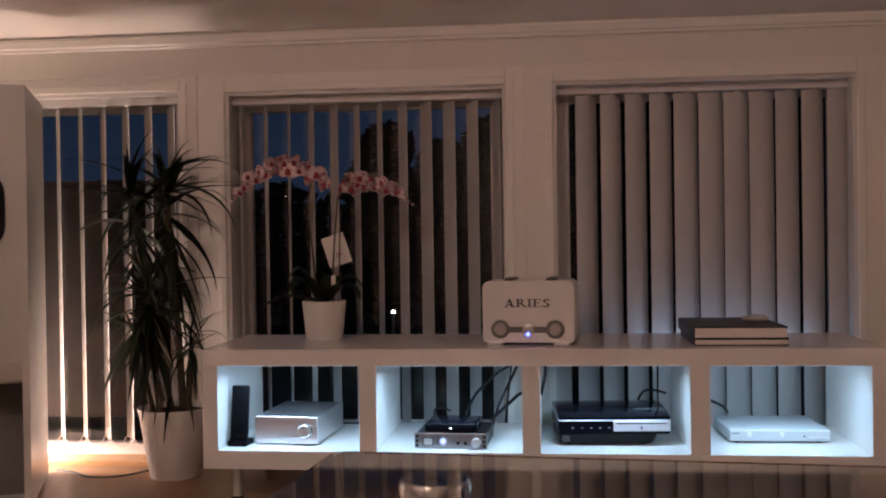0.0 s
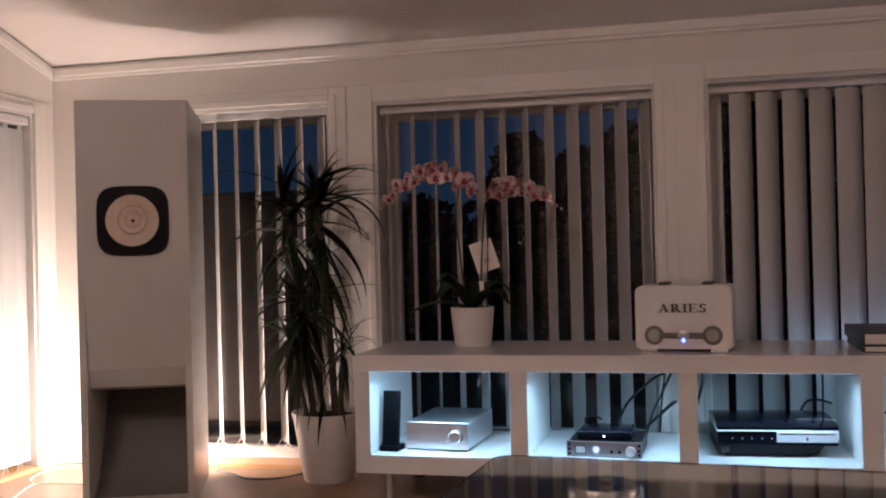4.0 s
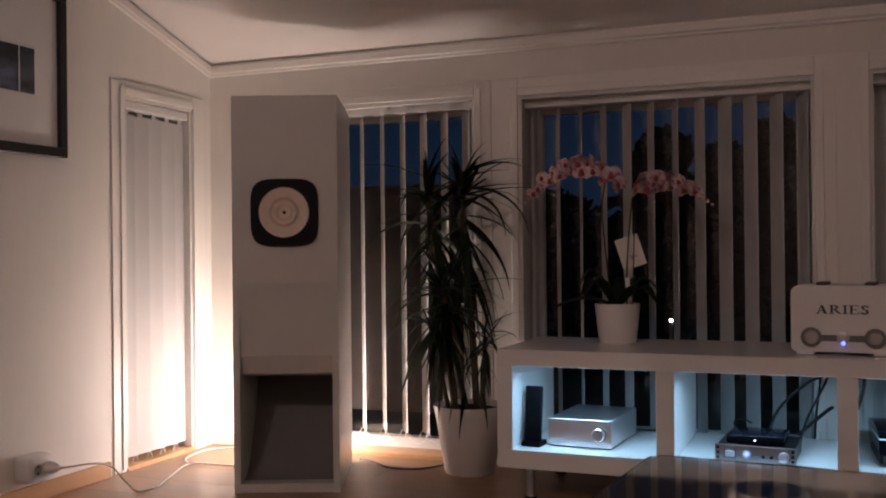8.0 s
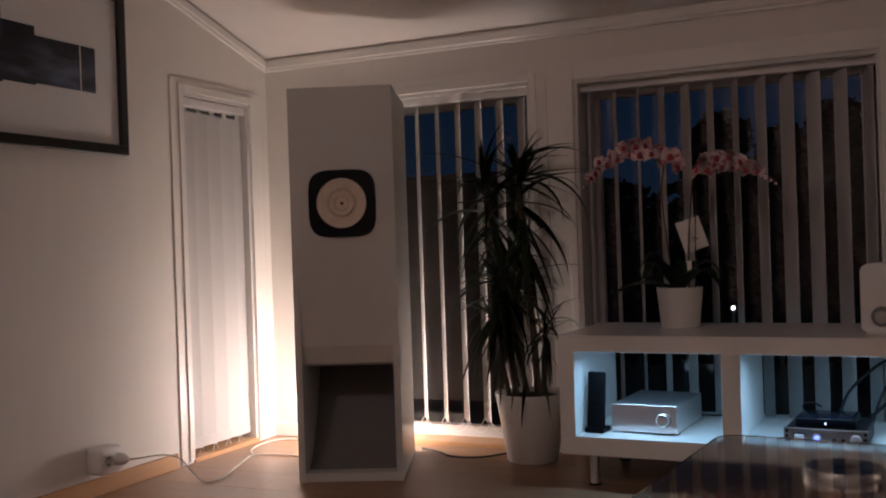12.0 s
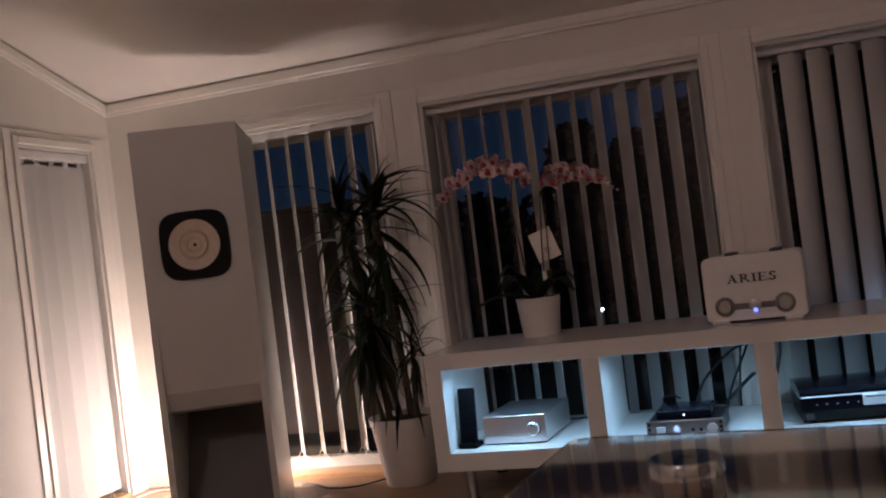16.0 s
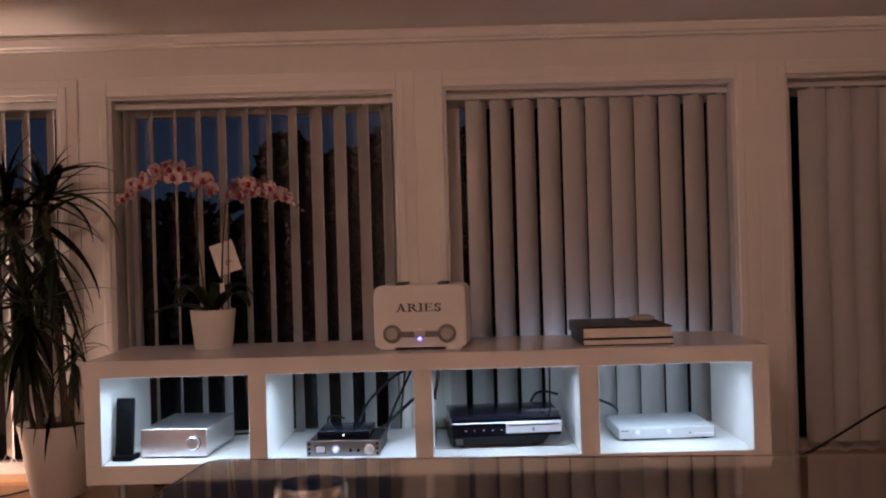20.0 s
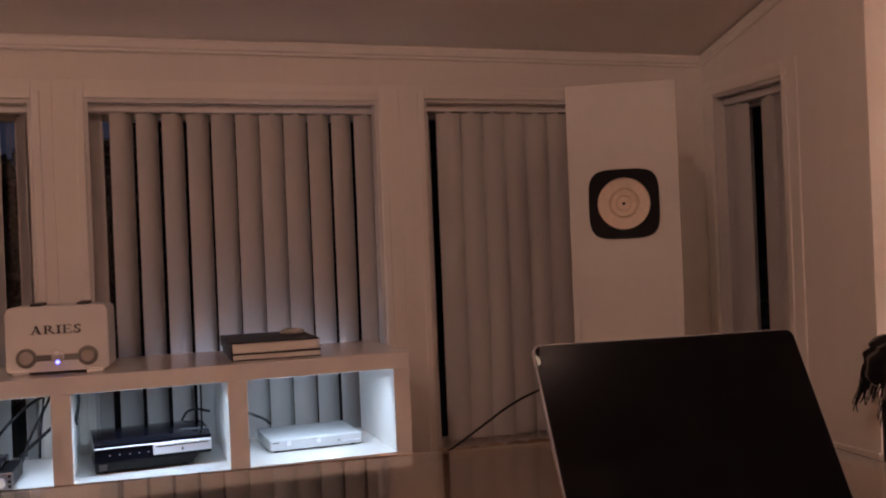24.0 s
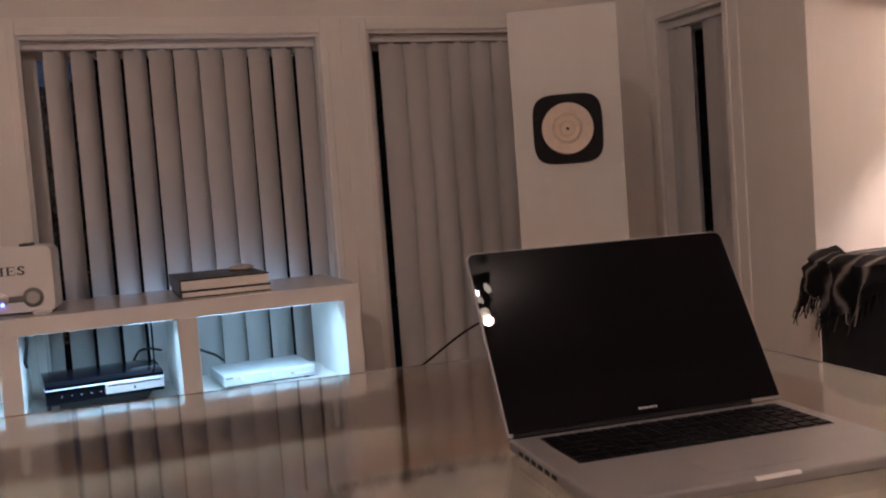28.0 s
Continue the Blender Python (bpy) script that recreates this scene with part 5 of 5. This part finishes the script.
def throw_material():
    m = bpy.data.materials.new("striped_wool")
    m.use_nodes = True
    n, l = m.node_tree.nodes, m.node_tree.links
    b = n["Principled BSDF"]
    b.inputs["Roughness"].default_value = 0.95
    at, sp, an, no2, ad, sn, rp = (n.new("ShaderNode" + k) for k in ("TexCoord", "SeparateXYZ", "Math", "TexNoise", "Math", "Math", "ValToRGB"))
    an.operation, ad.operation, sn.operation = "ARCTAN2", "MULTIPLY_ADD", "SINE"
    ad.inputs[1].default_value = 33.0
    no2.inputs["Scale"].default_value, no2.inputs["Detail"].default_value = 7.0, 3
    big = n.new("ShaderNodeMath")
    big.operation, big.inputs[1].default_value = "MULTIPLY", 5.0
    l.new(at.outputs["Object"], sp.inputs[0])
    l.new(at.outputs["Object"], no2.inputs["Vector"])
    l.new(sp.outputs["Y"], an.inputs[0])
    l.new(sp.outputs["X"], an.inputs[1])
    l.new(no2.outputs["Fac"], big.inputs[0])
    l.new(an.outputs[0], ad.inputs[0])
    l.new(big.outputs[0], ad.inputs[2])
    l.new(ad.outputs[0], sn.inputs[0])
    e = rp.color_ramp.elements
    e[0].position, e[0].color = 0.30, (0.008, 0.008, 0.010, 1)
    e[1].position, e[1].color = 1.0, (0.33, 0.30, 0.275, 1)
    mid = e.new(0.70)
    mid.color = (0.055, 0.044, 0.040, 1)
    l.new(sn.outputs[0], rp.inputs[0])
    l.new(rp.outputs[0], b.inputs["Base Color"])
    no, bu = n.new("ShaderNodeTexNoise"), n.new("ShaderNodeBump")
    no.inputs["Scale"].default_value = 300
    bu.inputs["Strength"].default_value = 0.6
    l.new(no.outputs["Fac"], bu.inputs["Height"])
    l.new(bu.outputs[0], b.inputs["Normal"])
    return m


M_THROW = throw_material()
tw = thing("throw_blanket", pose(2.50, 1.56, 0), "dark wool throw with pale stripes and fringe over the armchair", "blanket")
bm = bmesh.new()
rows = []
for k in range(41):
    a = radians(120 + 118 * k / 40)
    row = []
    for j in range(17):
        u = j / 16
        fold = 0.016 * math.sin(k * 0.95 + 1.3 * math.sin(j * 0.4) + 1.6 * math.sin(k * 0.31)) * (0.25 + u) + 0.016 * noise.noise(Vector((k * 0.3, j * 0.3, 1)))
        if u < 0.25:
            r, z = 0.335 + 0.05 * u / 0.25, 0.375 + 0.075 * (u / 0.25) ** 0.6
        elif u < 0.4:
            r, z = 0.385 + 0.052 * (u - 0.25) / 0.15, 0.450 - 0.016 * ((u - 0.25) / 0.15) ** 2
        else:
            t = (u - 0.4) / 0.6
            r, z = 0.437 + 0.012 + 0.022 * t, 0.434 - (0.12 + 0.035 * math.sin(k * 0.45) + 0.02 * math.sin(k * 1.3)) * t
        row.append(bm.verts.new(((r + fold) * math.cos(a), (r + fold) * math.sin(a), z + 0.010 + 0.012 * noise.noise(Vector((k * 0.22, j * 0.22, 7))))))
    rows.append(row)
for p, q in zip(rows, rows[1:]):
    for i in range(16):
        bm.faces.new((p[i], p[i + 1], q[i + 1], q[i]))
hem = [r[-1].co.copy() for r in rows]
bmesh.ops.solidify(bm, geom=bm.faces[:], thickness=0.004)
part("cloth", bm, M_THROW, tw, smooth=True)
rn = random.Random(5)
bm = bmesh.new()
for p, q in zip(hem, hem[1:]):
    for t in (0.0, 0.5):
        s = p.lerp(q, t)
        o = Vector((s.x, s.y, 0)).normalized() * rn.uniform(0.0, 0.012)
        tube((s, s + o + Vector((0, 0, -0.025)), s + o * 1.5 + Vector((rn.uniform(-0.006, 0.006), 0, -rn.uniform(0.032, 0.055)))), 0.0024, 5, 0.6, bm)
tagged(part("fringe", bm, M_THROW, tw, "dark knotted fringe"), kind="stuff")

# ---- shaded lamp beside the armchair, rug under the table ----
M_SHADE = mat("lamp_shade", (0.62, 0.56, 0.48), 0.8, vary=0.05, bump=0.2, transmission=0.12)
fl = thing("floor_lamp", pose(3.48, 1.70, 0), "tall floor lamp with a pale fabric shade", "lamp")
part("base", lathe(((0.14, 0), (0.14, 0.012), (0.02, 0.02), (0.011, 0.03), (0.011, 1.49)), 28), M_STEEL, fl, smooth=True)
part("shade", lathe(((0.195, 1.385), (0.150, 1.66), (0.148, 1.66), (0.193, 1.385), (0.195, 1.385)), 36, close=False), M_SHADE, fl, "pale fabric shade", True)
part("bulb", lathe(((0.012, 1.49), (0.022, 1.51), (0.018, 1.53)), 16), M_BULB, fl, "glowing warm bulb", True)

M_RUG = mat("shag_rug", (0.46, 0.42, 0.36), 0.95, vary=0.2, noise_scale=30, bump=0.8, bump_scale=220, random=0.3)
rug = thing("rug", pose(0, 0, 0), "pale beige shaggy rug on the oak floor", "rug")
rn = random.Random(12)
RX0, RX1, RY0, RY1 = 0.66, 1.93, 0.10, 1.865
bm = bmesh.new()
rows = []
for i in range(56):
    row = []
    for j in range(72):
        u, v = i / 55, j / 71
        edge = min(1.0, 14 * min(u, 1 - u, v, 1 - v))
        row.append(bm.verts.new((RX0 + (RX1 - RX0) * u + rn.uniform(-0.008, 0.008), RY0 + (RY1 - RY0) * v + rn.uniform(-0.010, 0.010), 0.003 + 0.016 * edge + rn.uniform(0, 0.012) * edge)))
    rows.append(row)
for p, q in zip(rows, rows[1:]):
    for j in range(71):
        bm.faces.new((p[j], q[j], q[j + 1], p[j + 1]))
part("pile", bm, M_RUG, rug, smooth=True)
verts, faces = [], []
for k in range(9000):
    x, y = rn.uniform(RX0, RX1), rn.uniform(RY0, RY1)
    if k % 3 == 0:
        y = RY1 - abs(rn.gauss(0, 0.02))
    a, s, r = rn.uniform(0, 6.28), rn.uniform(0.015, 0.034), 0.004
    c = Vector((x, y, 0.012))
    d = Vector((math.cos(a), math.sin(a), 0))
    n = len(verts)
    verts += [c - r * d.cross(Vector((0, 0, 1))), c + r * d.cross(Vector((0, 0, 1))), c + d * s + Vector((0, 0, rn.uniform(0.006, 0.022)))]
    faces.append((n, n + 1, n + 2))
me = bpy.data.meshes.new("tufts")
me.from_pydata(verts, [], faces)
me.materials.append(M_RUG)
tf = new("tufts", me)
tf.parent = rug
tagged(tf, kind="stuff")

# ---- outside at dusk ----
bm = bmesh.new()
vs = [bm.verts.new(v) for v in ((-600, -600, -1.6), (600, -600, -1.6), (600, 600, -1.6), (-600, 600, -1.6))]
bm.faces.new(vs)
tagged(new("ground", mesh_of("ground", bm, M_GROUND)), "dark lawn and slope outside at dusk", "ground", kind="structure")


def leaf_cloud(name, centres, sizes, parent, seed):
    """Many small two-triangle leaves at the given places, as one mesh."""
    rng = np.random.default_rng(seed)
    k = len(centres)
    nrm = rng.normal(size=(k, 3))
    nrm /= np.linalg.norm(nrm, axis=1)[:, None]
    p = np.cross(nrm, rng.normal(size=(k, 3)))
    p /= np.linalg.norm(p, axis=1)[:, None]
    q = np.cross(nrm, p)
    s = sizes[:, None]
    verts = np.stack([centres + s * p, centres + 0.6 * s * q, centres - s * p, centres - 0.6 * s * q], 1).reshape(-1, 3)
    me = bpy.data.meshes.new(name)
    me.from_pydata(verts.tolist(), [], np.arange(4 * k).reshape(k, 4).tolist())
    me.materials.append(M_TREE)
    ob = new(name, me)
    ob.parent = parent
    return ob


def tree(x, y, h, w, seed, base=-1.6):
    t = thing("tree", pose(x, y, base), "dark broad tree against the dusk sky", "tree", "trees outside")
    rng = np.random.default_rng(seed)
    part("trunk", tube(((0, 0, 0), (0.1, 0.1, h * 0.3), (0, 0, h * 0.7)), 0.16, 8, 0.35), M_BARK, t)
    # the crown: lobes of leaves round a few boughs
    lobes = [(rng.uniform(-0.55, 0.55) * w, rng.uniform(-0.5, 0.5) * w, h * rng.uniform(0.45, 0.80), w * rng.uniform(0.45, 0.65)) for _ in range(9)]
    lobes.append((0.0, 0.0, h - 0.55 * w, 0.55 * w))
    lobes += [(rng.uniform(-0.4, 0.4) * w, 0.0, h * z, w * 0.7) for z in (0.2, 0.3, 0.4)]
    pts = []
    for a, b, c, r in lobes:
        v = rng.normal(size=(1200, 3))
        v *= (r * rng.random(1200) ** 0.4 / np.linalg.norm(v, axis=1))[:, None]
        pts.append(v + (a, b, c))
    pts = np.concatenate(pts)
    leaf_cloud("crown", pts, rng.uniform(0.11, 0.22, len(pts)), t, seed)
    return t


for x, y, h, w, sd in ((-3.35, 22, 5.1, 1.15, 1), (-2.1, 22.5, 4.75, 1.0, 2), (-0.95, 22, 5.15, 1.1, 3), (0.25, 22, 5.0, 1.2, 4), (1.9, 21, 6.4, 1.7, 5), (4.9, 21.5, 8.4, 2.2, 6), (8.4, 21, 9.4, 2.4, 9)):
    tree(x, y, h, w, sd)


def hedge(m, seed, top):
    hg = thing("hedge", m, "long dark hedge at the edge of the garden", "hedge", "garden hedges")
    rng = np.random.default_rng(seed)
    k = 26000
    pts = np.stack([rng.uniform(-16, 16, k), rng.uniform(-0.8, 0.8, k), np.zeros(k)], 1)
    pts[:, 2] = (top + 0.12 * np.sin(2.1 * pts[:, 0]) + 0.08 * np.sin(5.3 * pts[:, 0] + 1)) * rng.random(k) ** 0.75
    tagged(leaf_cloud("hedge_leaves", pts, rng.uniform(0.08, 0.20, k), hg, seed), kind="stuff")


hedge(pose(-6, 18, -1.6), 3, 3.35)
hedge(pose(13, 14, -1.6, 0, 0, 70), 4, 6.5)
# glowing globe on a post, added in place of a lamp's reflection in the pane
sl = thing("street_lamp", pose(-2.32, 15.6, -1.6), "small white glow outside that stands in for a reflection in the pane", "street lamp")
part("post", tube(((0, 0, 0), (0, 0, 1.15)), 0.035, 8, 0.7, smooth=False), M_STEEL, sl)
M_REFLSPOT = mat("reflection_glow", (1, 1, 1), 0.4, vary=0, emit=((1.0, 0.94, 0.84), 60.0))
bm = bmesh.new()
bmesh.ops.create_icosphere(bm, subdivisions=2, radius=0.030, matrix=Matrix.Translation((0, 0, 1.20)))
part("spot_globe", bm, M_REFLSPOT, sl, "bright white globe in place of the reflection", True)

rail = thing("balcony_railing", pose(-1.25, 3.17, 0), "grey panelled balcony railing close outside the window", "railing")
for x in (-0.03, -1.0, -1.97):
    part("post", cube(x - 0.025, x + 0.025, 0.03, 0.08, -0.03, 0.99, 0.003), M_BALC, rail)
for x in (-2.0, -1.0):
    part("panel", cube(x, x + 0.998, 0.0, 0.022, 0.125, 0.985, 0.003), M_BALC, rail)
part("handrail", cube(-2.0, 0.0, -0.03, 0.09, 0.985, 1.005, 0.005), M_BALC, rail)
tagged(new("balcony_floor", mesh_of("balcony_floor", cube(-3.6, -1.35, YN + T + 0.005, 3.52, -0.10, -0.03), M_BALC)), "grey boarded balcony floor outside the window", "balcony floor", kind="structure")

# ---- floor of oak boards ----
floor = thing("floor", pose(0, 0, 0), "warm oak plank floor with a satin finish", "floor", kind="structure")
part("subfloor", cube(XL - T, XE + T, YS - T, YN + T, -0.12, -0.012), M_OAKTRIM, floor)
LEN, WID = 1.28, 0.19
plank = mesh_of("plank", cube(-LEN / 2 + 0.0002, LEN / 2 - 0.0002, -WID / 2 + 0.0003, WID / 2 - 0.0003, -0.012, 0, 0.0006), M_OAK)
y, r = YN - WID / 2, 0
while y > YS - WID / 2:
    x = XL + (r % 3) * LEN / 3 - LEN / 6
    while x < XE + LEN / 2:
        p = new("plank", plank)
        p.parent = floor
        p.location = (x, y, 0)
        x += LEN
    y -= WID
    r += 1
